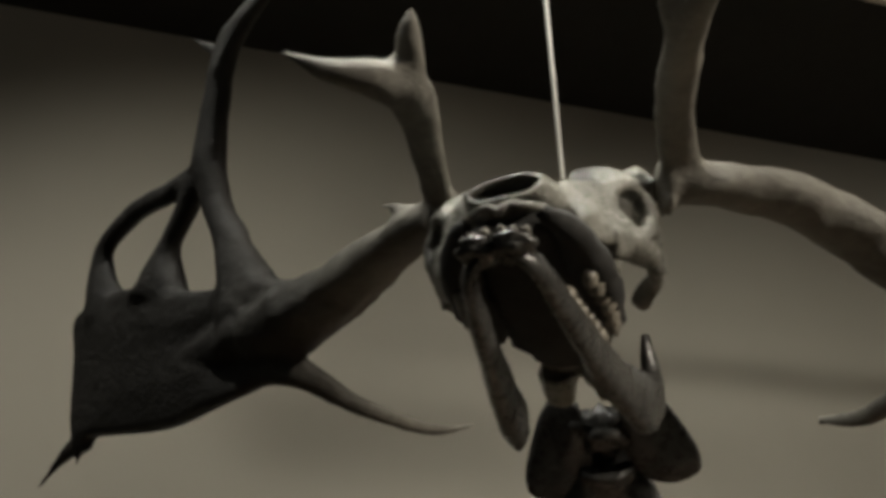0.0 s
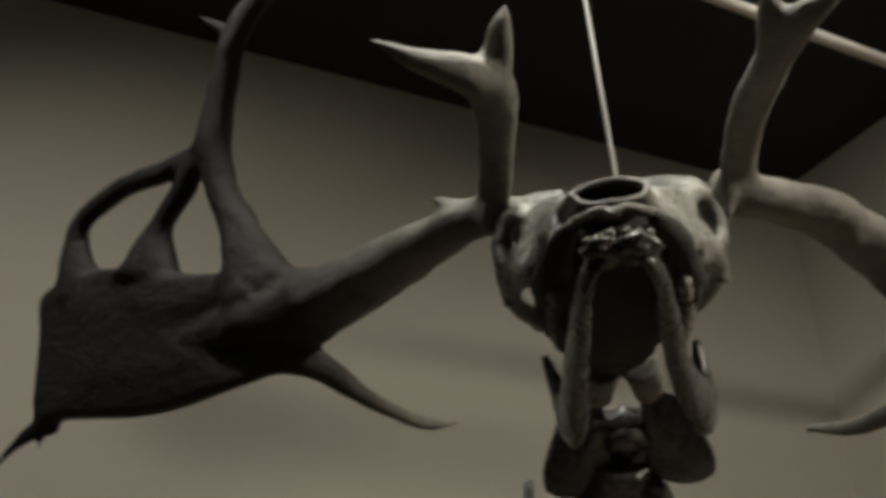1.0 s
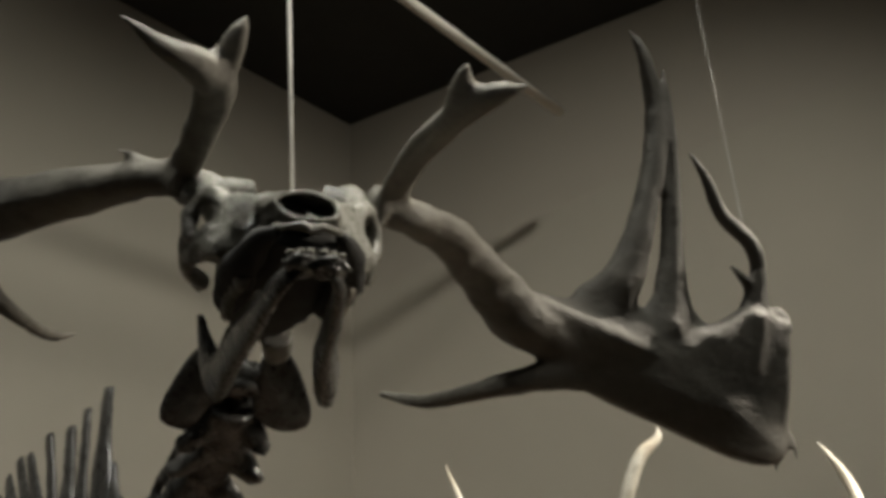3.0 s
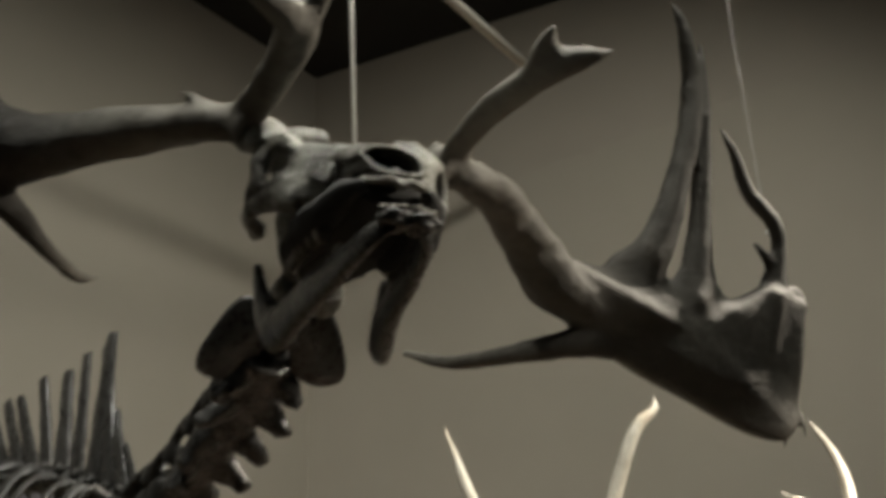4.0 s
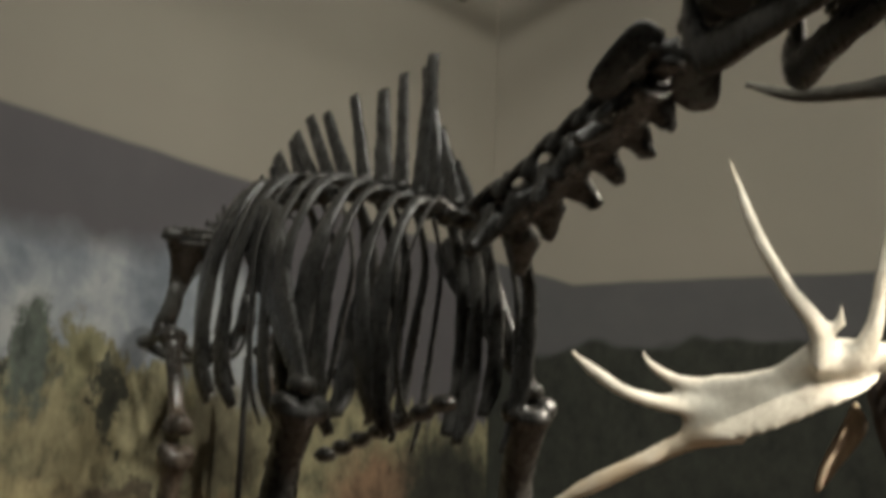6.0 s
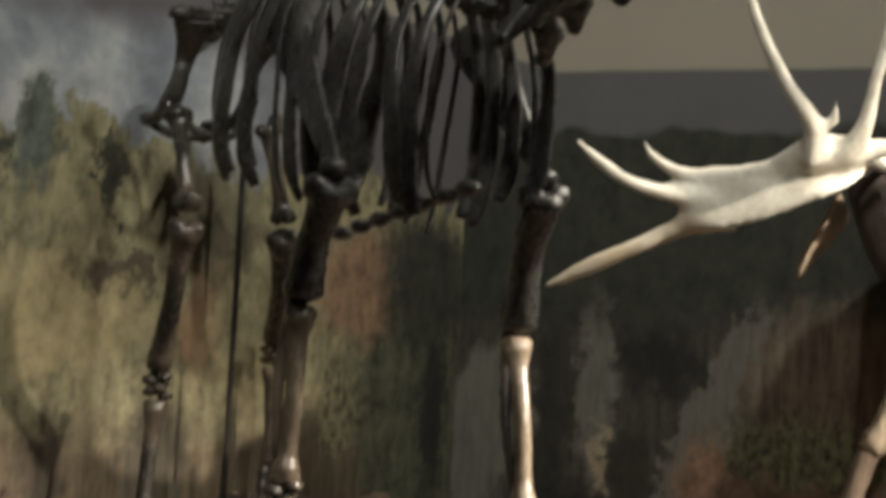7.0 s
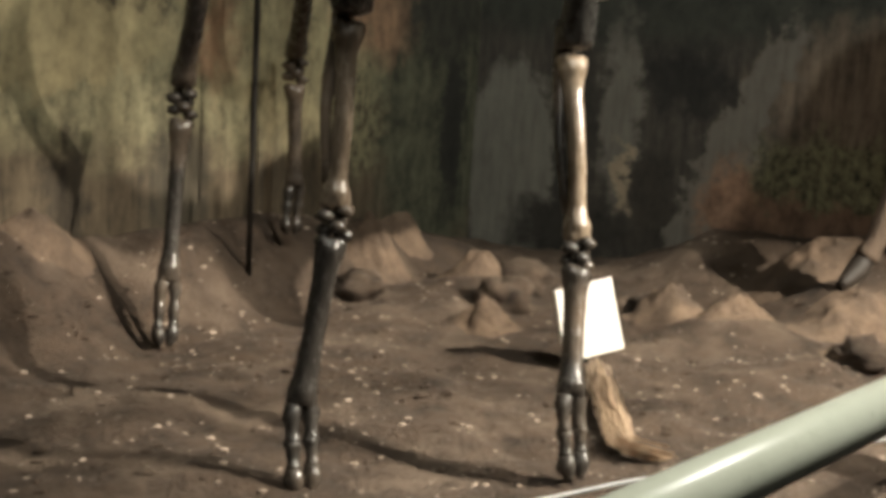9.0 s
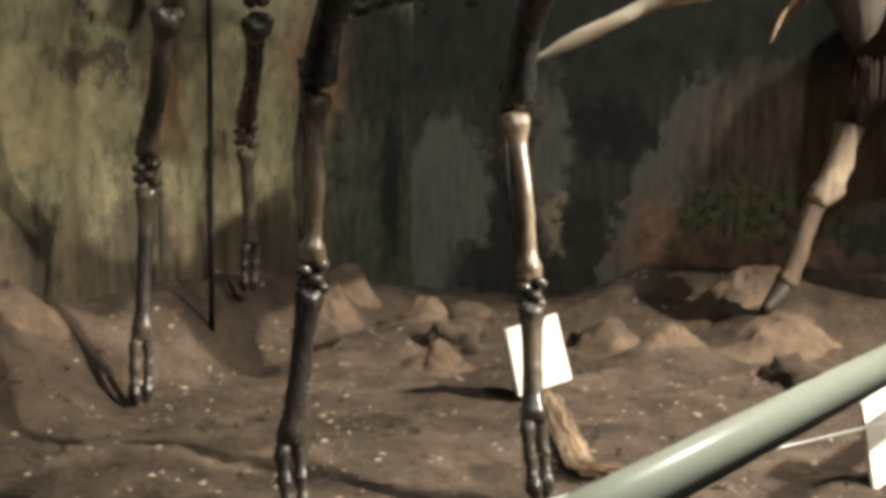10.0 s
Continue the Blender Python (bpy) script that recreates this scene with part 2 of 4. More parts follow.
        colour = mix(nt, below(0.68, 0.5, mid, 0.2), colour, daubed((0.1, 0.076, 0.047), 0.9, reed))
        colour = blob(2.44, 0.4, 0.09, 0.24, (0.055, 0.043, 0.028), source=reed)
        colour = blob(1.95, 0.45, 0.16, 0.25, (0.06, 0.05, 0.033), 0.6, source=reed)
        colour = blob(3.1, 0.45, 0.2, 0.28, (0.08, 0.062, 0.042), 0.6, source=reed)
        colour = blob(0.3, 0.72, 0.5, 0.75, (0.07, 0.072, 0.045), 0.35, depth=1.1)
        colour = blob(0.78, 1.15, 0.3, 0.24, (0.23, 0.145, 0.088))
        colour = blob(0.9, 0.62, 0.14, 0.22, (0.15, 0.135, 0.078), depth=1.1, source=speck)
        colour = blob(0.19, 0.6, 0.1, 0.4, (0.016, 0.016, 0.012))
        colour = blob(0.3, 1.2, 0.34, 0.3, (0.032, 0.032, 0.023))
    nt.links.new(colour, bsdf.inputs["Base Color"])
    bsdf.inputs["Roughness"].default_value = 0.85
    bump(nt, bsdf, fine, 0.15, 0.002)
    return m


# ---------------------------------------------------------------- building helpers
def part(name, bm, material, parent=None, label="", smooth=True):
    """Links a bmesh as one mesh object, under a thing where one is given."""
    me = bpy.data.meshes.new(name)
    bmesh.ops.recalc_face_normals(bm, faces=bm.faces)
    bm.to_mesh(me)
    bm.free()
    me.materials.append(material)
    for p in me.polygons:
        p.use_smooth = smooth
    ob = new(name, me)
    if parent:
        ob.parent = parent
        ob.matrix_parent_inverse = parent.matrix_world.inverted()
    if label:
        ob["label"] = label
    return ob


def fuse(ob, voxel, smooth=4, factor=0.5):
    """Melts the overlapping pieces of one organic part into a single skin."""
    m = ob.modifiers.new("fuse", "REMESH")
    m.mode, m.voxel_size, m.use_smooth_shade = "VOXEL", voxel, True
    k = ob.modifiers.new("soften", "SMOOTH")
    k.iterations, k.factor = smooth, factor
    return ob


def thing(name, at, label, category, group="", kind=""):
    ob = new(name)
    ob.location = at
    ob.empty_display_size = 0.1
    bpy.context.view_layer.update()
    return tagged(ob, label, category, group, kind)


def spline(points, steps):
    """Catmull-Rom through the points (any number of columns)."""
    p = np.array(points, float)
    p = np.vstack([2 * p[0] - p[1], p, 2 * p[-1] - p[-2]])
    out = []
    for i in range(1, len(p) - 2):
        for t in np.arange(steps) / steps:
            a, b, c, d = p[i - 1:i + 3]
            out.append(0.5 * (2 * b + (c - a) * t + (2 * a - 5 * b + 4 * c - d) * t * t + (3 * b - a - 3 * c + d) * t ** 3))
    out.append(p[-2])
    return np.array(out)


def tube(bm, points, radii, seg=10, steps=4, flat=1.0, up=(0, 0, 1), rough=0.0, caps=True):
    """A tapering, bending, slightly uneven bone shaft; flat squeezes it along the direction nearest to up."""
    rows = spline([(*p, r) for p, r in zip(points, radii)], steps)
    rings, n = [], len(rows)
    for i, row in enumerate(rows):
        at, r = Vector(row[:3]), max(row[3], 0.0004)
        along = (Vector(rows[min(i + 1, n - 1)][:3]) - Vector(rows[max(i - 1, 0)][:3])).normalized()
        side = along.cross(Vector(up))
        side = side.normalized() if side.length > 0.05 else along.cross(Vector((1, 0.3, 0))).normalized()
        top = side.cross(along)
        squeeze = flat if isinstance(flat, (int, float)) else flat[0] + (flat[1] - flat[0]) * min(1.0, 2.2 * i / n)
        ring = []
        for k in range(seg):
            a = 2 * math.pi * k / seg
            w = r * (1 + rough * noise.noise(Vector((at.x * 31 + k * 1.7, at.y * 31, at.z * 31))))
            ring.append(bm.verts.new(at + side * math.cos(a) * w + top * math.sin(a) * w * squeeze))
        rings.append(ring)
    for a, b in zip(rings, rings[1:]):
        for k in range(seg):
            bm.faces.new((a[k], a[(k + 1) % seg], b[(k + 1) % seg], b[k]))
    if caps:
        bm.faces.new(rings[0][::-1])
        bm.faces.new(rings[-1])


def lump(bm, at, size, wobble=0.15, level=2, turn=0.0):
    """An uneven rounded knob."""
    made = bmesh.ops.create_icosphere(bm, subdivisions=level, radius=1.0)["verts"]
    spin = Matrix.Rotation(turn, 3, "Z")
    for v in made:
        k = 1 + wobble * noise.noise(v.co * 2.1 + Vector(at) * 9)
        v.co = spin @ Vector((v.co.x * size[0] * k, v.co.y * size[1] * k, v.co.z * size[2] * k)) + Vector(at)


def box(bm, lo, hi, bevel=0.0):
    made = bmesh.ops.create_cube(bm, size=1.0)["verts"]
    for v in made:
        v.co = Vector([l + (c + 0.5) * (h - l) for l, h, c in zip(lo, hi, v.co)])
    if bevel:
        bmesh.ops.bevel(bm, geom=[e for e in bm.edges if e.verts[0] in made], offset=bevel, segments=2, affect="EDGES")


def plate(bm, outline, thick, bulge=0.0, direction=(0, 1, 0)):
    """A thick blade with a rounded rim, from a short outline through which a curve runs."""
    ring = spline(list(outline) + [outline[0]], 4)[:-1]
    centre, d = Vector(ring.mean(0)), Vector(direction).normalized()
    layers = []
    for k, (shrink, lift) in enumerate(((0.90, -1.0), (0.97, -0.75), (1.0, 0.0), (0.97, 0.75), (0.90, 1.0))):
        layers.append([bm.verts.new(centre + (Vector(p) - centre) * shrink + d * lift * thick / 2) for p in ring])
    n = len(ring)
    for a, b in zip(layers, layers[1:]):
        for k in range(n):
            bm.faces.new((a[k], a[(k + 1) % n], b[(k + 1) % n], b[k]))
    for layer, sign in ((layers[0], -1), (layers[-1], 1)):
        inner = [bm.verts.new(centre + (v.co - centre) * 0.5 + d * sign * (thick * 0.25 + bulge)) for v in layer]
        hub = bm.verts.new(centre + d * sign * (thick / 2 + bulge))
        for k in range(n):
            bm.faces.new((layer[k], layer[(k + 1) % n], inner[(k + 1) % n], inner[k]))
            bm.faces.new((inner[k], inner[(k + 1) % n], hub))


# ---------------------------------------------------------------- the setting
CORNER = Vector((1.55, 5.6, 0))
ALONG_L, ALONG_R = Vector((-1, -0.645, 0)).normalized(), Vector((1, -1.19, 0)).normalized()
TOP = 4.87


def backdrop_wall(name, along, length, material, label):
    bm = bmesh.new()
    box(bm, (0, 0, -0.5), (length, 0.15, TOP))
    ob = part(name, bm, material, smooth=False)
    away = Vector((0, 0, 1)).cross(along)
    if away.y < 0:
        away = -away
    ob.matrix_world = Matrix(((along.x, away.x, 0, CORNER.x), (along.y, away.y, 0, CORNER.y), (0, 0, 1, 0), (0, 0, 0, 1)))
    return tagged(ob, label, "wall", kind="structure")


backdrop_wall("wall_west", ALONG_L, 7.5, mural("mural_meadow", False), "painted mural wall of hazy sky, cloud, woods and dry grass")
backdrop_wall("wall_north", ALONG_R, 7.0, mural("mural_woods", True), "painted mural wall of hazy sky over dark wooded hills")

bm = bmesh.new()
box(bm, (-7, -5, TOP + 0.003), (8, 6.5, TOP + 0.15))
tagged(part("ceiling", bm, BLACK, smooth=False), "matt black gallery ceiling above the diorama", "ceiling", kind="structure")
bm = bmesh.new()
box(bm, (-7, -5, -0.75), (8, 6.5, -0.55))
tagged(part("floor", bm, CARPET, smooth=False), "dark carpeted visitor floor before the diorama", "floor", kind="structure")
for wall_name, lo, hi in (("wall_south", (-7, -5.2, -0.55), (8, -5, TOP)), ("wall_side", (-7.2, -5, -0.55), (-7, 6.5, TOP)), ("wall_east", (8, -5, -0.55), (8.2, 6.5, TOP))):
    bm = bmesh.new()
    box(bm, lo, hi)
    tagged(part(wall_name, bm, ROOM, smooth=False), "plain dark gallery wall", "wall", kind="structure")

MOUNDS = [(1.1, 4.6, 0.08, 0.22), (0.75, 4.3, 0.05, 0.25), (1.75, 3.75, 0.09, 0.2), (2.3, 3.82, 0.15, 0.26), (1.5, 4.15, 0.08, 0.18), (-0.75, 4.0, 0.1, 0.25),
          (0.95, 2.95, 0.03, 0.12), (0.2, 3.6, 0.03, 0.3), (-0.5, 3.3, 0.05, 0.22), (1.6, 3.2, 0.05, 0.25), (-0.35, 2.75, 0.02, 0.2), (0.3, 3.0, 0.02, 0.25)]


def ground_height(x, y):
    p = Vector((x, y, 0)) - CORNER
    gap = min(abs(p.x * ALONG_L.y - p.y * ALONG_L.x), abs(p.x * ALONG_R.y - p.y * ALONG_R.x))
    left = abs(p.x * ALONG_L.y - p.y * ALONG_L.x) < abs(p.x * ALONG_R.y - p.y * ALONG_R.x)
    reach = 0.42 if left else 0.55
    k = max(0.0, min(1.0, (reach - gap) / reach))
    if left:
        bank = float(np.interp(p.dot(ALONG_L), (0, 0.4, 1.0, 1.6, 2.6), (0.05, 0.15, 0.25, 0.31, 0.28)))
    else:
        bank = float(np.interp(p.dot(ALONG_R), (0, 0.85, 1.2, 3.0), (0.05, 0.06, 0.26, 0.3)))
    z = bank * k * k * (3 - 2 * k)
    for mx, my, h, r in MOUNDS:
        z += h * math.exp(-((x - mx) ** 2 + (y - my) ** 2) / (r * r))
    z += 0.03 * noise.noise(Vector((x * 2.3, y * 2.3, 0))) + 0.018 * noise.noise(Vector((x * 6, y * 6, 3))) + 0.008 * noise.noise(Vector((x * 17, y * 17, 5))) + 0.004 * noise.noise(Vector((x * 39, y * 39, 7)))
    return z - 0.01


bm = bmesh.new()
STEP, NX, NY = 0.022, 342, 223
grid = [[bm.verts.new((-3.2 + i * STEP, 1.25 + j * STEP, ground_height(-3.2 + i * STEP, 1.25 + j * STEP))) for i in range(NX)] for j in range(NY)]
for j in range(NY - 1):
    for i in range(NX - 1):
        bm.faces.new((grid[j][i], grid[j][i + 1], grid[j + 1][i + 1], grid[j + 1][i]))
for line in (grid[0], grid[-1], [r[0] for r in grid], [r[-1] for r in grid]):
    foot = [bm.verts.new((v.co.x, v.co.y, -0.55)) for v in line]
    for k in range(len(line) - 1):
        bm.faces.new((line[k], line[k + 1], foot[k + 1], foot[k]))
tagged(part("ground", bm, DIRT), "uneven dry brown earth floor of the diorama", "ground", kind="structure")

# ---------------------------------------------------------------- the skeleton
elk = thing("deer_skeleton", (0.2, 3.2, 0.0), "dark brown mounted giant deer skeleton with broad antlers on earth", "skeleton")
MID = 0.462

HEAD = Vector((-0.006, -0.055, -0.028))


def head_part(name, bm, material, parent, label):
    """A piece of the head, modelled about the origin of the skull and set where the head hangs."""
    bmesh.ops.translate(bm, verts=bm.verts, vec=HEAD)
    return part(name, bm, material, parent, label)


# skull: slanting nose opening, brain case, eye rings, cheek bars and antler pedicles
bm = bmesh.new()
rows = spline([(1.353, 0.05, 2.034, 0.042, 0.031), (1.38, 0.057, 2.04, 0.044, 0.028), (1.42, 0.066, 2.05, 0.05, 0.02), (1.47, 0.076, 2.062, 0.058, 0.01), (1.54, 0.088, 2.08, 0.075, 0.0),
               (1.62, 0.098, 2.088, 0.085, 0.0), (1.70, 0.09, 2.075, 0.08, 0.0), (1.78, 0.06, 2.06, 0.065, 0.0), (1.83, 0.03, 2.045, 0.04, 0.0)], 4)
for inner in (1.0, 0.84):
    rings = []
    for y, w, z, h, shear in rows[:None if inner == 1.0 else 18]:
        ring = []
        for k in range(24):
            a = 2 * math.pi * k / 24
            c, s = math.cos(a), math.sin(a)
            q = 1 + 0.12 * noise.noise(Vector((c * 2.3, y * 18, s * 2.3)))
            ring.append(bm.verts.new((MID + w * inner * q * math.copysign(abs(c) ** 0.8, c), y + shear * s, z + h * inner * q * s)))
        rings.append(ring)
    for a, b in zip(rings, rings[1:]):
        for k in range(24):
            bm.faces.new((a[k], a[(k + 1) % 24], b[(k + 1) % 24], b[k]))
    bm.faces.new(rings[-1])
    if inner == 1.0:
        rim = rings[0]
    else:
        for k in range(24):
            bm.faces.new((rim[k], rim[(k + 1) % 24], rings[0][(k + 1) % 24], rings[0][k]))
for s in (-1, 1):
    def at(x, y, z):
        return (MID + s * x, y, z)
    # eye ring, brow shelf, cheek bone and the bar behind it
    ring_pts = [at(0.132 + 0.022 * math.cos(a), 1.525 + 0.03 * math.cos(a), 2.085 + 0.036 * math.sin(a)) for a in np.linspace(0, 2 * math.pi, 13)]
    tube(bm, ring_pts, [0.013, 0.016, 0.012, 0.015, 0.013, 0.017, 0.013, 0.012, 0.016, 0.014, 0.012, 0.015, 0.013], 8, 2, rough=0.5)
    tube(bm, [at(0.06, 1.53, 2.14), at(0.105, 1.52, 2.135), at(0.145, 1.53, 2.12)], [0.028, 0.02, 0.012], 8, rough=0.4)
    plate(bm, [at(0.055, 1.44, 2.09), at(0.1, 1.49, 2.11), at(0.112, 1.5, 2.06), at(0.135, 1.52, 2.045), at(0.118, 1.5, 2.015), at(0.085, 1.46, 2.0), at(0.07, 1.43, 2.025)], 0.022, 0.004, (s * 0.6, -1, 0))
    tube(bm, [at(0.1, 1.49, 2.02), at(0.128, 1.53, 2.035), at(0.145, 1.6, 2.05), at(0.142, 1.67, 2.06), at(0.11, 1.73, 2.065)], [0.022, 0.02, 0.014, 0.012, 0.016], 10, flat=1.3, rough=0.4)
    tube(bm, [at(0.154, 1.55, 2.075), at(0.155, 1.6, 2.06), at(0.152, 1.62, 2.035)], [0.012, 0.011, 0.012], 8, rough=0.4)
    tube(bm, [at(0.05, 1.64, 2.13), at(0.1, 1.635, 2.175), at(0.15, 1.64, 2.205)], [0.05, 0.04, 0.034], 12, rough=0.3)
    tube(bm, [at(0.03, 1.78, 2.0), at(0.04, 1.84, 1.99), at(0.03, 1.87, 2.0)], [0.03, 0.026, 0.012], 8, rough=0.2)
skull = fuse(head_part("skull", bm, SKULL, elk, "weathered grey-green skull with hollow nose opening"), 0.0042, 2)

# pale thin bar and spike before the nose opening
bm = bmesh.new()
tube(bm, [(MID - 0.05, 1.352, 1.99), (MID - 0.036, 1.33, 1.982), (MID - 0.014, 1.322, 1.984), (MID, 1.325, 1.978), (MID + 0.014, 1.322, 1.984), (MID + 0.036, 1.33, 1.982), (MID + 0.05, 1.352, 1.99)],
     [0.007, 0.0055, 0.0055, 0.007, 0.0055, 0.0055, 0.007], 8, rough=0.3)
tube(bm, [(MID, 1.326, 1.98), (MID + 0.002, 1.338, 2.0), (MID + 0.001, 1.356, 2.022)], [0.006, 0.0045, 0.0015], 6)
head_part("nose_bar", bm, SKULL, skull, "thin pale bar of bone below the nose opening")
# upper jaw walls and mouth roof, their near-black colour standing in for shade
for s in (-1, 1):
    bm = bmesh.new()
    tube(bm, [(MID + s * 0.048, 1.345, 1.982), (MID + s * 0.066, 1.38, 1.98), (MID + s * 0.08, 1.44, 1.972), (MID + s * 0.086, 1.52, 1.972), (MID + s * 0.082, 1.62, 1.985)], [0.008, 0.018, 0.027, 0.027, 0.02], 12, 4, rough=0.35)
    head_part("upper_jaw", bm, PALATE, skull, "side of the upper jaw, coloured near black as shade")
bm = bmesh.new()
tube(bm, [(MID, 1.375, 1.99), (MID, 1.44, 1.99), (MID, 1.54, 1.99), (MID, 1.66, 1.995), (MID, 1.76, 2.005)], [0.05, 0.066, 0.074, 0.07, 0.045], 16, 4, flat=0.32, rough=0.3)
head_part("palate", bm, PALATE, skull, "roof of the mouth, coloured near black as shade")
for s in (-1, 1):
    for k in range(6):
        bm = bmesh.new()
        lump(bm, (MID + s * (0.083 + 0.006 * math.sin(k * 0.6)), 1.45 + 0.029 * k, 1.945 + 0.002 * k), (0.011, 0.0135, 0.017), 0.5, 2)
        head_part("upper_tooth", bm, TOOTH, skull, "worn pale cheek tooth")
for s in (-1, 1):
    bm = bmesh.new()
    end = 0.1 if s > 0 else 0.08
    tube(bm, [(MID + s * 0.014, 1.295, 1.906), (MID + s * 0.042, 1.335, 1.895), (MID + s * 0.056, 1.44, 1.888), (MID + s * 0.07, 1.57, 1.885), (MID + s * end, 1.695, 1.884), (MID + s * (end + 0.012), 1.735, 1.93), (MID + s * 0.112, 1.72, 2.0)],
         [0.012, 0.02, 0.027, 0.035, 0.043, 0.034, 0.012], 12, 5, flat=0.5, up=(1, 0, 0), rough=0.16)
    lump(bm, (MID + s * 0.02, 1.3, 1.908), (0.027, 0.026, 0.014), 0.5, 3)
    jaw = head_part("jawbone", bm, BONE, elk, "long dark lower jaw branch")
    for k in range(3):
        bm = bmesh.new()
        lump(bm, (MID + s * (0.01 + 0.013 * k), 1.286 + 0.006 * k, 1.922 + 0.001 * k), (0.008, 0.008, 0.006), 0.9, 2)
        head_part("front_tooth", bm, ANTLER, jaw, "small grey broken front tooth")
    for k in range(6):
        bm = bmesh.new()
        lump(bm, (MID + s * (0.058 + 0.003 * k), 1.44 + 0.026 * k, 1.914 + 0.002 * k), (0.008, 0.013, 0.014), 0.35, 2)
        head_part("lower_tooth", bm, TOOTH, jaw, "worn pale cheek tooth")

# antlers: beam, palm and tines, right and left differ in their tines
def antler(beam, radii, palm, tines, label, thick, facing):
    bm = bmesh.new()
    tube(bm, beam, radii, 14, 5, flat=0.85, rough=0.2)
    plate(bm, palm, thick, 0.012, facing)
    for pts, rr in tines:
        tube(bm, pts, rr, 12, 6, flat=(0.32, 0.85), up=facing, rough=0.22)
    tube(bm, [Vector(beam[0]).lerp(Vector(beam[1]), 0.1), Vector(beam[0]).lerp(Vector(beam[1]), 0.35)], [radii[0] * 1.28, radii[0] * 1.28], 16, 3, rough=0.7)
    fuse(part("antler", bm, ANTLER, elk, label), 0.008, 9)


antler([(0.615, 1.585, 2.175), (0.70, 1.6, 2.165), (0.80, 1.68, 2.175), (0.90, 1.78, 2.15), (1.0, 1.86, 2.1), (1.14, 1.925, 2.07), (1.36, 1.985, 2.05)], [0.036, 0.038, 0.044, 0.052, 0.062, 0.046, 0.01],
       [(0.93, 1.80, 2.15), (0.955, 1.83, 2.105), (1.07, 1.918, 2.035), (1.2, 1.964, 1.98), (1.36, 2.009, 1.94), (1.58, 2.072, 1.89), (1.69, 2.08, 1.9), (1.71, 2.06, 2.0), (1.70, 1.99, 2.17), (1.60, 1.95, 2.215), (1.49, 1.95, 2.165), (1.37, 1.935, 2.17), (1.22, 1.9, 2.175), (1.1, 1.88, 2.165)],
       [([(1.2, 1.95, 2.02), (1.08, 1.92, 2.005), (0.95, 1.97, 1.985), (0.87, 2.1, 2.0), (0.79, 2.19, 2.045)], [0.04, 0.034, 0.023, 0.018, 0.010]),
        ([(1.2, 1.905, 2.14), (1.26, 1.865, 2.25), (1.31, 1.82, 2.43), (1.32, 1.778, 2.58), (1.285, 1.73, 2.69), (1.243, 1.709, 2.75)], [0.085, 0.046, 0.03, 0.025, 0.018, 0.004]),
        ([(1.37, 1.93, 2.13), (1.375, 1.89, 2.28), (1.37, 1.845, 2.42), (1.355, 1.79, 2.57), (1.34, 1.75, 2.68)], [0.07, 0.034, 0.025, 0.02, 0.007]),
        ([(1.6, 1.965, 2.18), (1.612, 1.935, 2.28), (1.59, 1.905, 2.345), (1.51, 1.88, 2.4), (1.462, 1.845, 2.47), (1.41, 1.82, 2.525)], [0.05, 0.026, 0.022, 0.02, 0.015, 0.005]),
        ([(1.63, 1.97, 2.19), (1.68, 1.985, 2.215), (1.70, 1.99, 2.17)], [0.02, 0.022, 0.018]),
        ([(1.61, 1.945, 2.25), (1.57, 1.925, 2.265), (1.53, 1.91, 2.295)], [0.022, 0.015, 0.007]),
        ([(1.45, 1.95, 2.14), (1.435, 1.94, 2.19)], [0.02, 0.012]),
        ([(1.68, 2.08, 1.93), (1.682, 2.1, 1.87)], [0.012, 0.004]),
        ([(1.71, 2.06, 1.96), (1.725, 2.07, 1.90)], [0.014, 0.005]),
        ([(1.37, 1.9, 2.14), (1.41, 1.975, 2.03), (1.47, 2.03, 1.95)], [0.024, 0.013, 0.004]),
        ([(1.6, 1.93, 2.19), (1.6, 1.99, 2.06), (1.61, 2.045, 1.93)], [0.024, 0.013, 0.004]),
        ([(1.68, 1.965, 2.19), (1.685, 2.02, 2.04), (1.68, 2.065, 1.92)], [0.022, 0.015, 0.006]),
        ([(1.5, 1.94, 2.15), (1.52, 1.99, 2.05), (1.55, 2.045, 1.94)], [0.016, 0.01, 0.003]),
        ([(1.2, 1.88, 2.14), (1.26, 1.95, 2.03), (1.36, 1.995, 1.97)], [0.03, 0.016, 0.004]),
        ([(0.655, 1.575, 2.175), (0.668, 1.45, 2.195), (0.70, 1.32, 2.205), (0.735, 1.24, 2.2), (0.79, 1.2, 2.205)], [0.034, 0.031, 0.029, 0.024, 0.005]),
        ([(0.70, 1.32, 2.205), (0.694, 1.26, 2.225), (0.69, 1.215, 2.24)], [0.027, 0.022, 0.008])],
       "broad dark palmed antler with curling outer tines", 0.045, (0.2, -1, -0.35))
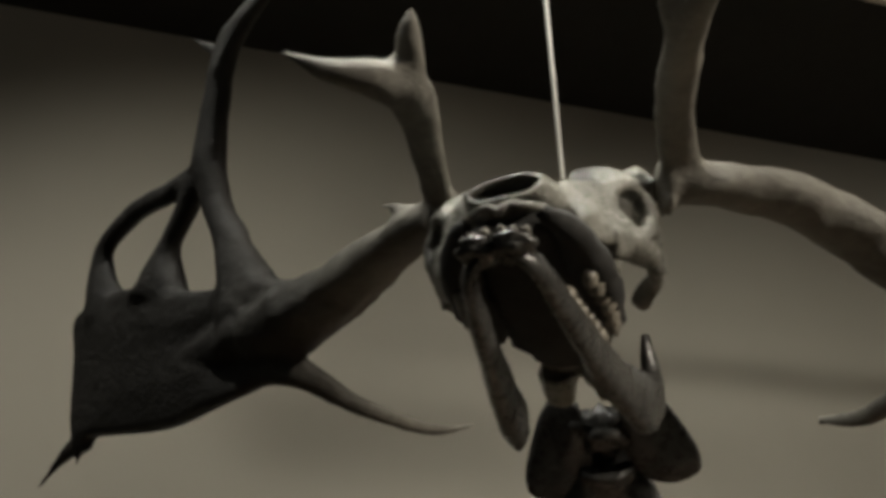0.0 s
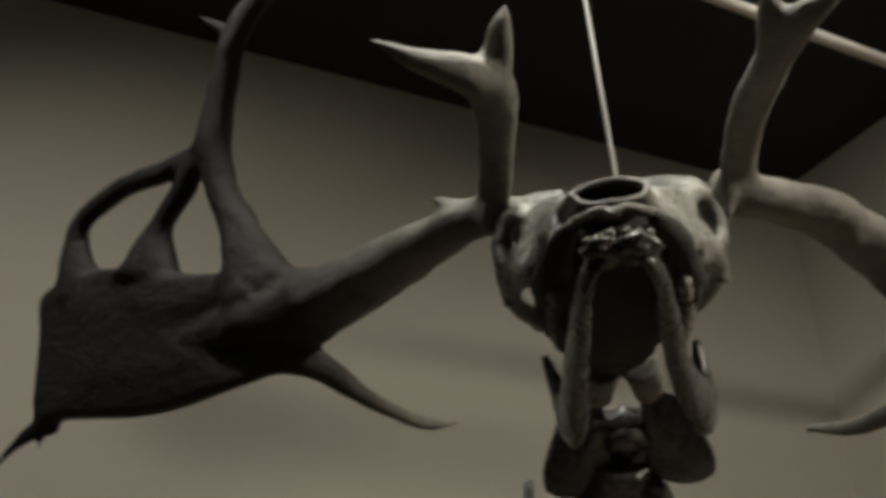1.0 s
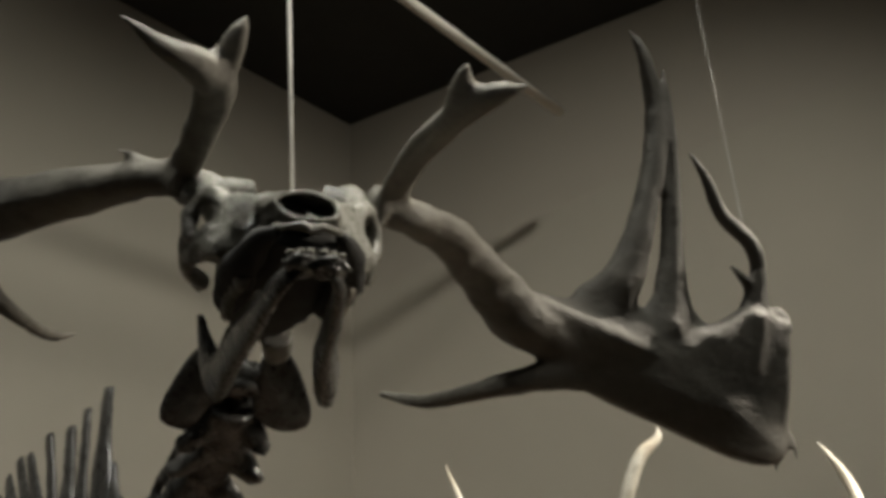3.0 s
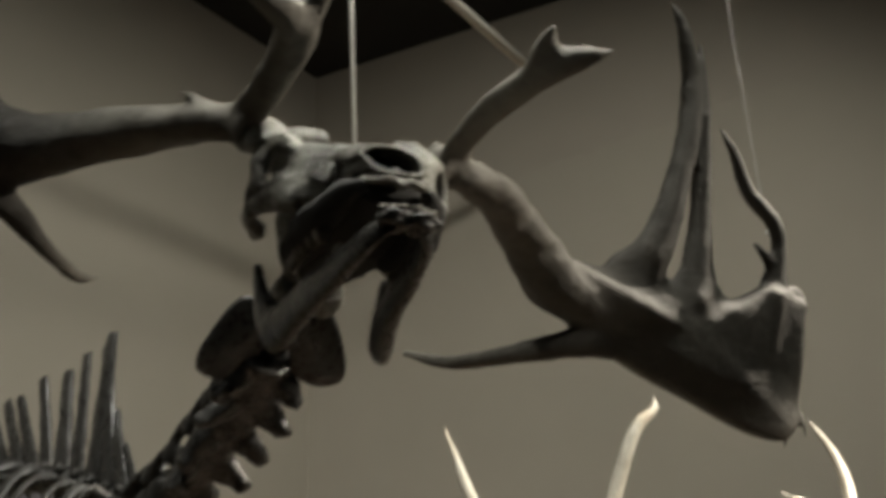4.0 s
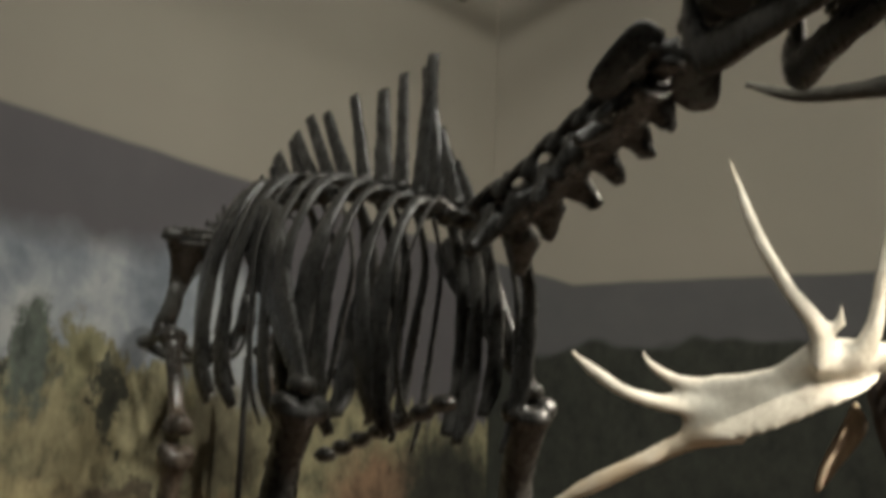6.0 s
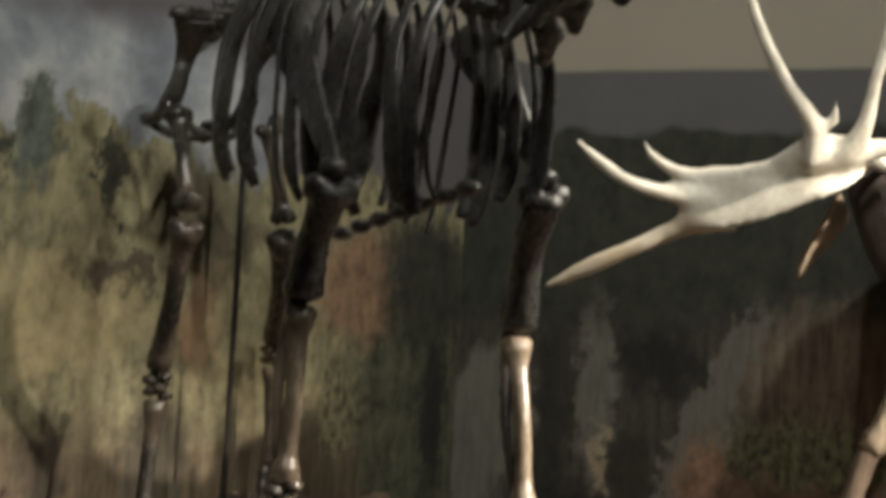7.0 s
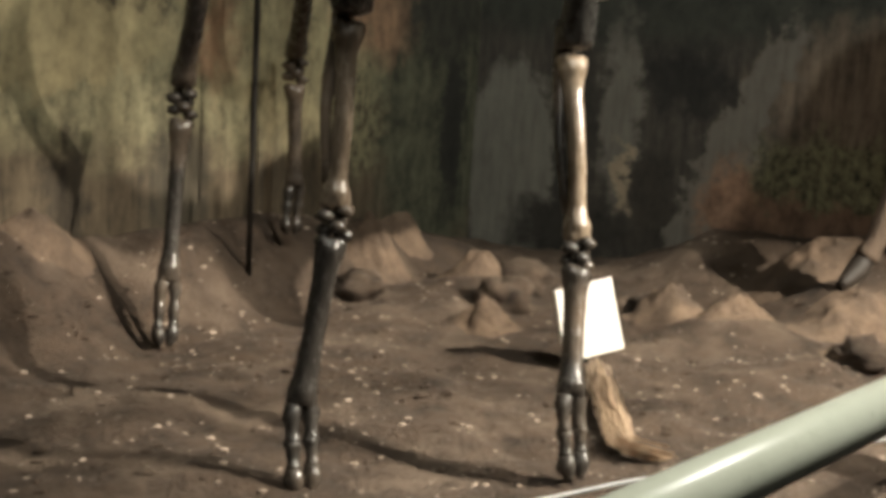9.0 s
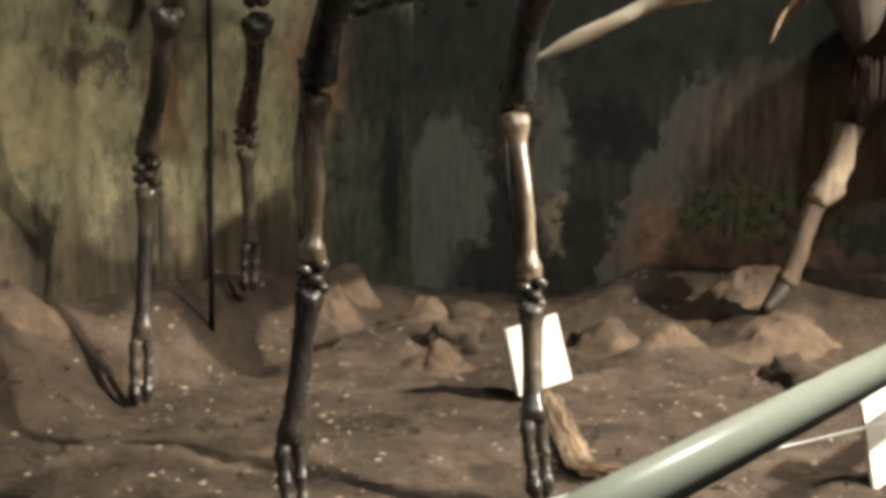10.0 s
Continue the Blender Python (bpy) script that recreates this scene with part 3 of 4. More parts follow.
antler([(0.31, 1.585, 2.19), (0.24, 1.62, 2.2), (0.165, 1.69, 2.212), (0.06, 1.77, 2.215), (-0.05, 1.83, 2.205), (-0.212, 1.9, 2.215), (-0.42, 2.0, 2.25)], [0.036, 0.038, 0.046, 0.056, 0.07, 0.05, 0.01],
       [(0.06, 1.77, 2.235), (0.03, 1.79, 2.185), (-0.09, 1.875, 2.125), (-0.225, 1.929, 2.111), (-0.394, 2.029, 2.13), (-0.614, 2.135, 2.194), (-0.7, 2.176, 2.222), (-0.683, 2.115, 2.373), (-0.671, 2.078, 2.458), (-0.544, 2.007, 2.45), (-0.475, 1.968, 2.428), (-0.276, 1.885, 2.337), (-0.12, 1.82, 2.29)],
       [([(-0.187, 1.904, 2.158), (-0.07, 1.87, 2.125), (0.02, 1.96, 2.085), (0.1, 2.13, 2.105), (0.16, 2.27, 2.17)], [0.04, 0.032, 0.019, 0.015, 0.004]),
        ([(-0.572, 2.028, 2.414), (-0.572, 1.991, 2.544), (-0.468, 1.919, 2.573), (-0.341, 1.848, 2.556), (-0.263, 1.805, 2.554)], [0.06, 0.028, 0.024, 0.024, 0.022]),
        ([(-0.394, 1.939, 2.372), (-0.367, 1.904, 2.459), (-0.295, 1.838, 2.517), (-0.244, 1.788, 2.569)], [0.085, 0.03, 0.026, 0.026]),
        ([(-0.15, 1.835, 2.25), (-0.181, 1.822, 2.368), (-0.219, 1.81, 2.47), (-0.228, 1.78, 2.564), (-0.2, 1.729, 2.656), (-0.156, 1.674, 2.742), (-0.07, 1.63, 2.8), (-0.01, 1.61, 2.83)], [0.085, 0.045, 0.034, 0.036, 0.03, 0.028, 0.018, 0.004]),
        ([(-0.169, 1.686, 2.726), (-0.212, 1.696, 2.767), (-0.257, 1.708, 2.813)], [0.02, 0.012, 0.004]),
        ([(-0.643, 2.15, 2.211), (-0.736, 2.211, 2.206), (-0.838, 2.272, 2.161)], [0.035, 0.016, 0.005]),
        ([(-0.678, 2.174, 2.206), (-0.694, 2.196, 2.165)], [0.012, 0.004]),
        ([(0.29, 1.575, 2.19), (0.31, 1.45, 2.205), (0.318, 1.35, 2.228), (0.285, 1.3, 2.228), (0.22, 1.265, 2.235), (0.16, 1.245, 2.268)], [0.034, 0.032, 0.036, 0.03, 0.018, 0.005]),
        ([(0.318, 1.35, 2.232), (0.338, 1.28, 2.27), (0.352, 1.25, 2.3)], [0.03, 0.022, 0.008]),
        ([(0.27, 1.6, 2.21), (0.21, 1.6, 2.235), (0.17, 1.6, 2.235)], [0.012, 0.008, 0.003])],
       "broad dark palmed antler with tines fused into loops", 0.045, (-0.2, -1, -0.35))

# spine
COLUMN = [(0.455, 1.93, 1.955), (0.445, 2.02, 1.915), (0.44, 2.1, 1.89), (0.425, 2.18, 1.86), (0.405, 2.27, 1.83), (0.38, 2.37, 1.79), (0.35, 2.47, 1.765), (0.31, 2.58, 1.77), (0.27, 2.68, 1.80),
          (0.22, 2.78, 1.845), (0.17, 2.88, 1.885), (0.12, 3.0, 1.91), (0.06, 3.13, 1.93), (0.02, 3.27, 1.935), (-0.02, 3.43, 1.93), (-0.055, 3.6, 1.925), (-0.075, 3.8, 1.925), (-0.09, 4.0, 1.925)]
line = spline(COLUMN, 12)
steps = np.r_[0, np.cumsum(np.linalg.norm(np.diff(line, axis=0), axis=1))]


def along_spine(d):
    i = int(np.clip(np.searchsorted(steps, d), 1, len(line) - 1))
    k = (d - steps[i - 1]) / max(steps[i] - steps[i - 1], 1e-6)
    return Vector(line[i - 1] + (line[i] - line[i - 1]) * k), Vector(line[min(i + 3, len(line) - 1)] - line[max(i - 4, 0)]).normalized()


def vertebra(d, length, body, wing, drop, spine, lean, wide=1.0, name="vertebra"):
    at, fwd = along_spine(d)
    side = fwd.cross(Vector((0, 0, 1))).normalized()
    up = side.cross(fwd).normalized()
    bm = bmesh.new()
    tube(bm, [at - fwd * length * 0.5, at - fwd * length * 0.2, at + fwd * length * 0.2, at + fwd * length * 0.5], [body * 1.05, body * 0.85, body * 0.85, body * 1.1], 10, 3, rough=0.2)
    for s in (-1, 1):
        tip = at + side * s * wing * random.uniform(0.85, 1.15) - up * drop * random.uniform(0.7, 1.4) + fwd * length * random.uniform(0.0, 0.5)
        tube(bm, [at + side * s * body * 0.5, at + side * s * (wing * 0.6) - up * drop * 0.5, tip], [body * 0.7, body * 0.45 * wide, body * 0.26 * wide], 8, 3, flat=0.5 if wide < 1 else 0.75, up=tuple(up), rough=0.5)
        if wide > 1:
            lump(bm, tip, (body * 0.45, body * 0.5, body * 0.45), 0.7, 2)
            tube(bm, [at + up * body * 1.0 + side * s * body * 0.9 - fwd * length * 0.62, at + up * body * 0.75 + side * s * body * 1.15, at + up * body * 0.2 + side * s * body * 1.2 + fwd * length * 0.55], [body * 0.3, body * 0.26, body * 0.34], 8, 3, rough=0.4)
        lump(bm, at + up * body * 0.9 + side * s * body * 0.8 - fwd * length * 0.35, (body * 0.5, body * 0.6, body * 0.45), 0.4, 2)
    if spine > 0.01:
        root, tip = at + up * body * 0.4, at + up * spine * random.uniform(0.88, 1.05) + fwd * lean * random.uniform(0.7, 1.5) + side * random.uniform(-0.012, 0.012)
        w = (0.018 if spine < 0.15 else 0.03) * random.uniform(0.8, 1.25)
        tube(bm, [root, root.lerp(tip, 0.3), root.lerp(tip, 0.75), tip], [w * 1.2, w, w * 0.8, w * 0.7], 8, 4, flat=0.4, up=side, rough=0.2)
    bone = part(name, bm, BONE, elk)
    return fuse(bone, 0.007, 2) if wide > 1 else bone


# first neck bones, then the rest down to the loins
bm = bmesh.new()
at0, f0 = along_spine(0.0)
lump(bm, at0 + Vector((0, 0.01, 0.01)), (0.05, 0.045, 0.038), 0.7, 3)
for s, low in ((-1, -0.055), (1, -0.05)):
    plate(bm, [at0 + Vector((s * 0.03, -0.04, 0.03)), at0 + Vector((s * 0.085, -0.03, 0.045)), at0 + Vector((s * 0.135, 0.03, low + 0.03)), at0 + Vector((s * 0.14, 0.06, low)), at0 + Vector((s * 0.085, 0.07, low - 0.01)), at0 + Vector((s * 0.03, 0.05, -0.03))], 0.03, 0.006, (0, -0.5, 1))
part("vertebra", bm, BONE, elk, "first neck bone with broad wings")
for k in range(6):
    vertebra(0.105 + 0.098 * k, 0.1, 0.048, 0.07 if k < 5 else 0.09, 0.04 + 0.006 * k if k < 5 else 0.1, (0.085, 0.05, 0.055, 0.06, 0.075, 0.11)[k], 0.0, 1.7)
HEIGHTS = [0.14, 0.19, 0.33, 0.36, 0.3, 0.265, 0.245, 0.235, 0.215, 0.195, 0.175, 0.16, 0.145, 0.125, 0.11, 0.105, 0.1, 0.095, 0.09]
SPOTS = []
for k, h in enumerate(HEIGHTS):
    d = 0.70 + 0.07 * k if k < 13 else 1.61 + 0.1 * (k - 13)
    SPOTS.append(d)
    vertebra(d, 0.062, 0.03, 0.05 if k < 13 else 0.10, 0.0, h, 0.06 + 0.25 * h * (1 if k < 12 else 0.1), 0.9)

# ribs
AXIS = Vector((-0.27, 1.0, 0)).normalized()
ACROSS = Vector((AXIS.y, -AXIS.x, 0))
for k in range(13):
    at, fwd = along_spine(SPOTS[k])
    f = k / 12
    half = 0.12 + 0.11 * math.sin(math.pi * min(1, 0.18 + f * 0.62))
    drift = 0.02 + 0.12 * f
    for s in (-1, 1):
        o = ACROSS * s
        bottom = 1.27 + 0.004 * k + (0.26 * max(0, f - 0.5) ** 1.2) + 0.05 * random.uniform(-1, 1)
        sway, bulge = 0.03 * random.uniform(-1, 1), half * random.uniform(0.92, 1.06)
        pts = [at + o * 0.03, at + o * bulge * 0.62 + Vector((0, 0, 0.012)) + AXIS * drift * 0.1, at + o * bulge * 0.96 + AXIS * drift * 0.35 + Vector((0, 0, -0.14)),
               at + o * bulge + AXIS * (drift * 0.7 + sway) + Vector((0, 0, (bottom - at.z) * 0.55)), at + o * bulge * 0.94 + AXIS * (drift * 0.9 + sway * 1.5) + Vector((0, 0, (bottom - at.z) * 0.85)),
               at + o * bulge * 0.8 + AXIS * (drift * 0.85 + sway * 1.2) + Vector((0, 0, bottom - at.z))]
        bm = bmesh.new()
        w = random.choice((0.016, 0.02, 0.026, 0.031)) * (0.85 + 0.3 * math.sin(math.pi * f))
        tube(bm, pts, [0.013, 0.016, w * 0.9, w * 1.15, w * 1.25, w * 0.7], 8, 5, flat=0.34, up=tuple((o + AXIS * random.uniform(-0.5, 0.5)).normalized()), rough=0.25)
        part("rib", bm, BONE, elk)
bm = bmesh.new()
for k in range(7):
    a = Vector((0.24, 2.55, 1.33)).lerp(Vector((0.13, 3.15, 1.24)), k / 6)
    lump(bm, a, (0.03, 0.045, 0.022), 0.3, 2)
    if k < 6:
        tube(bm, [a, a.lerp(Vector((0.13, 3.15, 1.24)), 0.3)], [0.014, 0.014], 8)
fuse(part("breastbone", bm, BONE, elk), 0.008, 2)


def long_bone(name, a, b, shaft, top, end, bend=(0, 0, 0), material=None, label=""):
    a, b, bend = Vector(a), Vector(b), Vector(bend)
    bm = bmesh.new()
    pts = [a, a.lerp(b, 0.07), a.lerp(b, 0.18), a.lerp(b, 0.5) + bend, a.lerp(b, 0.82), a.lerp(b, 0.93), b]
    tube(bm, pts, [top * 0.7, top, shaft * 1.15, shaft, shaft * 1.1, end, end * 0.7], 12, 4, rough=0.10)
    d = (b - a).normalized()
    side = d.cross(Vector((0, 1, 0.2))).normalized()
    for s in (-1, 1):
        lump(bm, a + side * s * top * 0.55 + d * top * 0.3, (top * 0.55, top * 0.7, top * 0.55), 0.3, 2)
        lump(bm, b + side * s * end * 0.5 - d * end * 0.3, (end * 0.55, end * 0.7, end * 0.55), 0.3, 2)
    return fuse(part(name, bm, material or LIMB, elk, label), 0.0055, 3)


def toes(fetlock, toe, spread, across):
    fetlock, toe, across = Vector(fetlock), Vector(toe), Vector(across)
    for s in (-1, 1):
        o = across * s * spread
        bm = bmesh.new()
        m = fetlock.lerp(toe, 0.42) + o
        tube(bm, [fetlock + o * 0.7, fetlock.lerp(toe, 0.12) + o, fetlock.lerp(toe, 0.28) + o, m], [0.021, 0.021, 0.016, 0.019], 10, 3, rough=0.2)
        lump(bm, m, (0.02, 0.021, 0.015), 0.4, 2)
        tube(bm, [m, fetlock.lerp(toe, 0.6) + o, fetlock.lerp(toe, 0.7) + o], [0.019, 0.014, 0.018], 10, 3, rough=0.2)
        part("toe_bone", bm, LIMB, elk)
        bm = bmesh.new()
        tube(bm, [fetlock.lerp(toe, 0.7) + o, fetlock.lerp(toe, 0.85) + o * 0.9, toe + o * 0.6], [0.018, 0.022, 0.006], 10, 4, flat=1.1, rough=0.15)
        part("hoof_bone", bm, LIMB, elk, "pointed dark hoof bone")


def joint_bones(at, size, count):
    at = Vector(at)
    bm = bmesh.new()
    for k in range(count):
        a = 2.4 * k
        lump(bm, at + Vector((math.cos(a) * size * 0.62, math.sin(a) * size * 0.4, (k / (count - 1) - 0.5) * size * 1.5)), (size * 0.6, size * 0.55, size * 0.42), 0.3, 2)
    part("knobbly_joint", bm, LIMB, elk, "knobbly joint of small packed bones")


def front_leg(scapula_top, shoulder, elbow, carpus, fetlock, toe):
    t, s, e = Vector(scapula_top), Vector(shoulder), Vector(elbow)
    bm = bmesh.new()
    ax = AXIS
    plate(bm, [t - ax * 0.10, t + Vector((0, 0, 0.03)), t + ax * 0.13 - Vector((0, 0, 0.03)), t.lerp(s, 0.5) + ax * 0.085, s + ax * 0.035 + Vector((0, 0, 0.04)), s - ax * 0.03 + Vector((0, 0, 0.03)), t.lerp(s, 0.5) - ax * 0.06], 0.016, 0.004, tuple(ACROSS))
    tube(bm, [t.lerp(s, 0.12), t.lerp(s, 0.5), t.lerp(s, 0.85)], [0.006, 0.016, 0.014], 6)
    lump(bm, s + Vector((0, 0, 0.03)), (0.035, 0.04, 0.03), 0.2, 2)
    part("shoulder_blade", bm, BONE, elk)
    long_bone("upper_arm_bone", s, e + Vector((0, 0, 0.03)), 0.041, 0.064, 0.05, (0, 0.02, 0), BONE)
    bm = bmesh.new()
    tube(bm, [e + Vector((0, 0.05, 0.09)), e + Vector((0, 0.04, 0)), e.lerp(Vector(carpus), 0.4) + Vector((-0.032, 0.02, 0)), e.lerp(Vector(carpus), 0.8) + Vector((-0.022, 0.012, 0))], [0.028, 0.028, 0.015, 0.01], 8, rough=0.15)
    part("ulna", bm, LIMB, elk)
    c = Vector(carpus)
    up_c = c + (e - c).normalized() * 0.035
    down_c = c + (Vector(fetlock) - c).normalized() * 0.035
    long_bone("forearm_bone", e, up_c, 0.0235, 0.038, 0.036, (0, -0.012, 0), FOREARM, "smooth tan forearm bone with glossy sheen")
    joint_bones(c, 0.039, 6)
    long_bone("cannon_bone", down_c, fetlock, 0.027, 0.037, 0.037)
    toes(fetlock, toe, 0.026, (0.95, 0.3, 0))


front_leg((0.42, 2.95, 1.81), (0.51, 2.70, 1.36), (0.548, 2.885, 0.98), (0.52, 2.735, 0.505), (0.452, 2.6, 0.19), (0.44, 2.53, 0.005))
front_leg((-0.1, 3.03, 1.84), (-0.055, 2.67, 1.33), (-0.07, 2.82, 1.03), (-0.10, 2.77, 0.58), (-0.178, 2.72, 0.17), (-0.19, 2.63, -0.01))


def hind_leg(hip, knee, hock, fetlock, toe):
    h, k, c = Vector(hip), Vector(knee), Vector(hock)
    long_bone("thigh_bone", h, k, 0.026, 0.046, 0.046, (0, -0.015, 0))
    bm = bmesh.new()
    lump(bm, h + Vector((-0.03 if h.x < 0 else 0.03, 0.02, 0.01)), (0.03, 0.035, 0.045), 0.25, 2)
    part("hip_knob", bm, LIMB, elk)
    bm = bmesh.new()
    lump(bm, k + Vector((0, -0.045, 0.02)), (0.022, 0.02, 0.032), 0.2, 2)
    part("kneecap", bm, LIMB, elk)
    long_bone("shin_bone", k - Vector((0, 0, 0.05)), c + Vector((0, 0, 0.05)), 0.033, 0.056, 0.042, (0, -0.02, 0))
    joint_bones(c - Vector((0, 0, 0.01)), 0.043, 6)
    bm = bmesh.new()
    tube(bm, [c - Vector((0, -0.015, 0.03)), c + Vector((0, 0.05, 0.04)), c + Vector((0, 0.07, 0.1))], [0.022, 0.018, 0.02], 8, rough=0.15)
    part("heel_bone", bm, LIMB, elk)
    long_bone("cannon_bone", c - Vector((0, 0, 0.06)), fetlock, 0.025, 0.038, 0.036)
    toes(fetlock, toe, 0.026, (0.95, 0.3, 0))


hind_leg((-0.17, 4.05, 1.66), (-0.15, 3.88, 1.33), (-0.17, 4.1, 0.76), (-0.22, 4.0, 0.2), (-0.24, 3.94, 0.005))
hind_leg((0.17, 4.18, 1.66), (0.24, 4.15, 1.33), (0.36, 4.63, 0.86), (0.375, 4.63, 0.42), (0.35, 4.58, 0.25))

# pelvis
bm = bmesh.new()
for s in (-1, 1):
    def q(x, y, z):
        return Vector((-0.03, 4.08, 0)) + ACROSS * s * x * (1.3 if s < 0 else 1.0) + AXIS * y + Vector((0, 0, z))
    plate(bm, [q(0.05, -0.12, 1.95), q(0.13, -0.17, 1.97), q(0.19, -0.14, 1.95), q(0.15, -0.06, 1.88), q(0.12, 0.02, 1.76), q(0.09, 0.0, 1.78), q(0.08, -0.06, 1.88)], 0.022, 0.004, (0, -0.5, 1))
    lump(bm, q(0.17, -0.13, 1.95), (0.035, 0.03, 0.028), 0.3, 2)
    tube(bm, [q(0.11, -0.02, 1.82), q(0.12, 0.03, 1.70), q(0.11, 0.16, 1.66), q(0.10, 0.28, 1.66)], [0.024, 0.034, 0.022, 0.026], 10, rough=0.15)
    tube(bm, [q(0.12, 0.03, 1.69), q(0.07, 0.0, 1.61), q(0.0, 0.04, 1.595)], [0.024, 0.016, 0.018], 10, rough=0.15)
    tube(bm, [q(0.0, 0.04, 1.595), q(0.04, 0.18, 1.60), q(0.09, 0.27, 1.65)], [0.016, 0.015, 0.02], 8, rough=0.15)
part("pelvis", bm, BONE, elk, "dark hip bone with open ring")
bm = bmesh.new()
tube(bm, [(-0.09, 4.0, 1.925), (-0.10, 4.12, 1.92), (-0.115, 4.25, 1.88), (-0.13, 4.36, 1.8)], [0.05, 0.05, 0.03, 0.012], 10, flat=0.6, rough=0.25)
part("tailbone", bm, BONE, elk)

# ---------------------------------------------------------------- supports and fittings
bm = bmesh.new()
tube(bm, [(0.16, 4.45, 0.1), (0.16, 4.45, 0.9), (0.155, 4.44, 1.65)], [0.011, 0.011, 0.011], 10, 2)
tagged(part("support_pole", bm, STEEL), "thin dark steel pole holding up the skeleton", "pole")
bm = bmesh.new()
tube(bm, [(0.484, 1.57, 2.1), (0.461, 1.6, 3.4), (0.435, 1.6, TOP)], [0.0035, 0.0035, 0.0035], 8, 2)
tagged(part("hanging_wire", bm, WIRE), "taut pale steel wire holding the skull from the ceiling", "wire", "hanging wires")
bm = bmesh.new()
tube(bm, [(1.655, 1.985, 2.2), (1.63, 1.99, 2.44), (1.55, 1.94, 3.5), (1.45, 1.88, TOP)], [0.00045] * 4, 6, 2)
lump(bm, (1.637, 1.99, 2.37), (0.004, 0.004, 0.01), 0.3, 2)
tagged(part("hanging_wire", bm, WIRE), "hair-thin pale thread holding the broad antler from the ceiling", "wire", "hanging wires")

bm = bmesh.new()
tube(bm, [(-1.0, 1.74, 4.05), (0.5, 2.85, 4.05), (2.1, 4.0, 4.05)], [0.022, 0.022, 0.022], 12, 2)
conduit = part("ceiling_conduit", bm, CONDUIT)
tagged(conduit, "pale straight metal conduit hung below the black ceiling", "conduit")
for k in (0.05, 0.45):
    bm = bmesh.new()
    p = Vector((-1.0, 1.74, 4.05)).lerp(Vector((2.1, 4.0, 4.05)), k)
    tube(bm, [p, p.lerp(Vector((p.x, p.y, TOP)), 0.5), (p.x, p.y, TOP)], [0.004] * 3, 6, 1)
    part("hanger", bm, STEEL, conduit)

# handrail along the visitors' side
RAIL_A, RAIL_B = Vector((-0.75, 0.735, 0.635)), Vector((2.6, 2.33, 0.67))
rail = thing("handrail", (RAIL_A.x, RAIL_A.y, -0.55), "pale green painted tubular metal handrail in front of the diorama", "handrail")
bm = bmesh.new()
tube(bm, [RAIL_A, RAIL_A.lerp(RAIL_B, 0.5), RAIL_B], [0.029] * 3, 20, 2)
part("top_rail", bm, RAIL, rail)
for k in (0.0, 0.6, 1.0):
    bm = bmesh.new()
    p = RAIL_A.lerp(RAIL_B, k)
    tube(bm, [p - Vector((0, 0, 0.01)), (p.x, p.y, 0.0), (p.x, p.y, -0.55)], [0.019] * 3, 14, 2)
    part("post", bm, RAIL, rail)
bm = bmesh.new()
tube(bm, [(-1.1, 1.45, 0.33), (-0.16, 1.62, 0.345), (0.1, 1.66, 0.35), (0.9, 1.8, 0.34), (2.4, 2.25, 0.3)], [0.003] * 5, 6, 6)
tagged(part("guard_cable", bm, WIRE), "thin pale guard cable strung low before the exhibit", "cable")
for x, y in ((-1.1, 1.45), (2.4, 2.25)):
    bm = bmesh.new()
    tube(bm, [(x, y, -0.05), (x, y, 0.2), (x, y, 0.36)], [0.008] * 3, 8, 2)
    tagged(part("cable_stake", bm, STEEL), "short dark steel stake holding the guard cable", "stake", "cable stakes")


# ---------------------------------------------------------------- label cards
def label_card(corners, label):
    a, b, c, d = [Vector(p) for p in corners]
    n = (b - a).cross(d - a).normalized()
    foot = (c + d) / 2
    holder = thing("label_card", (foot.x, foot.y, ground_height(foot.x, foot.y)), label, "label card", "label cards")
    bm = bmesh.new()
    front = [bm.verts.new(p) for p in (a, b, c, d)]
    back = [bm.verts.new(p + n * 0.012) for p in (a, b, c, d)]
    bm.faces.new(front)
    bm.faces.new(back[::-1])
    for k in range(4):
        bm.faces.new((front[k], front[(k + 1) % 4], back[(k + 1) % 4], back[k]))
    part("panel", bm, CARD, holder, smooth=False)
    bm = bmesh.new()
    mid = (a + b + c + d) / 4 + n * 0.02
    tube(bm, [mid, (mid + foot) / 2 + n * 0.03, (foot.x, foot.y + 0.04, ground_height(foot.x, foot.y) - 0.02)], [0.008] * 3, 8, 2)
    part("stake", bm, STEEL, holder)


label_card([(0.89, 3.5, 0.245), (1.09, 3.5, 0.285), (1.135, 3.46, 0.06), (0.925, 3.46, 0.018)], "blank white label card tilted on a stake in the earth")
label_card([(1.31, 2.3, 0.22), (1.52, 2.34, 0.29), (1.56, 2.26, 0.06), (1.32, 2.25, -0.01)], "blank white label card tilted on a stake near the handrail")

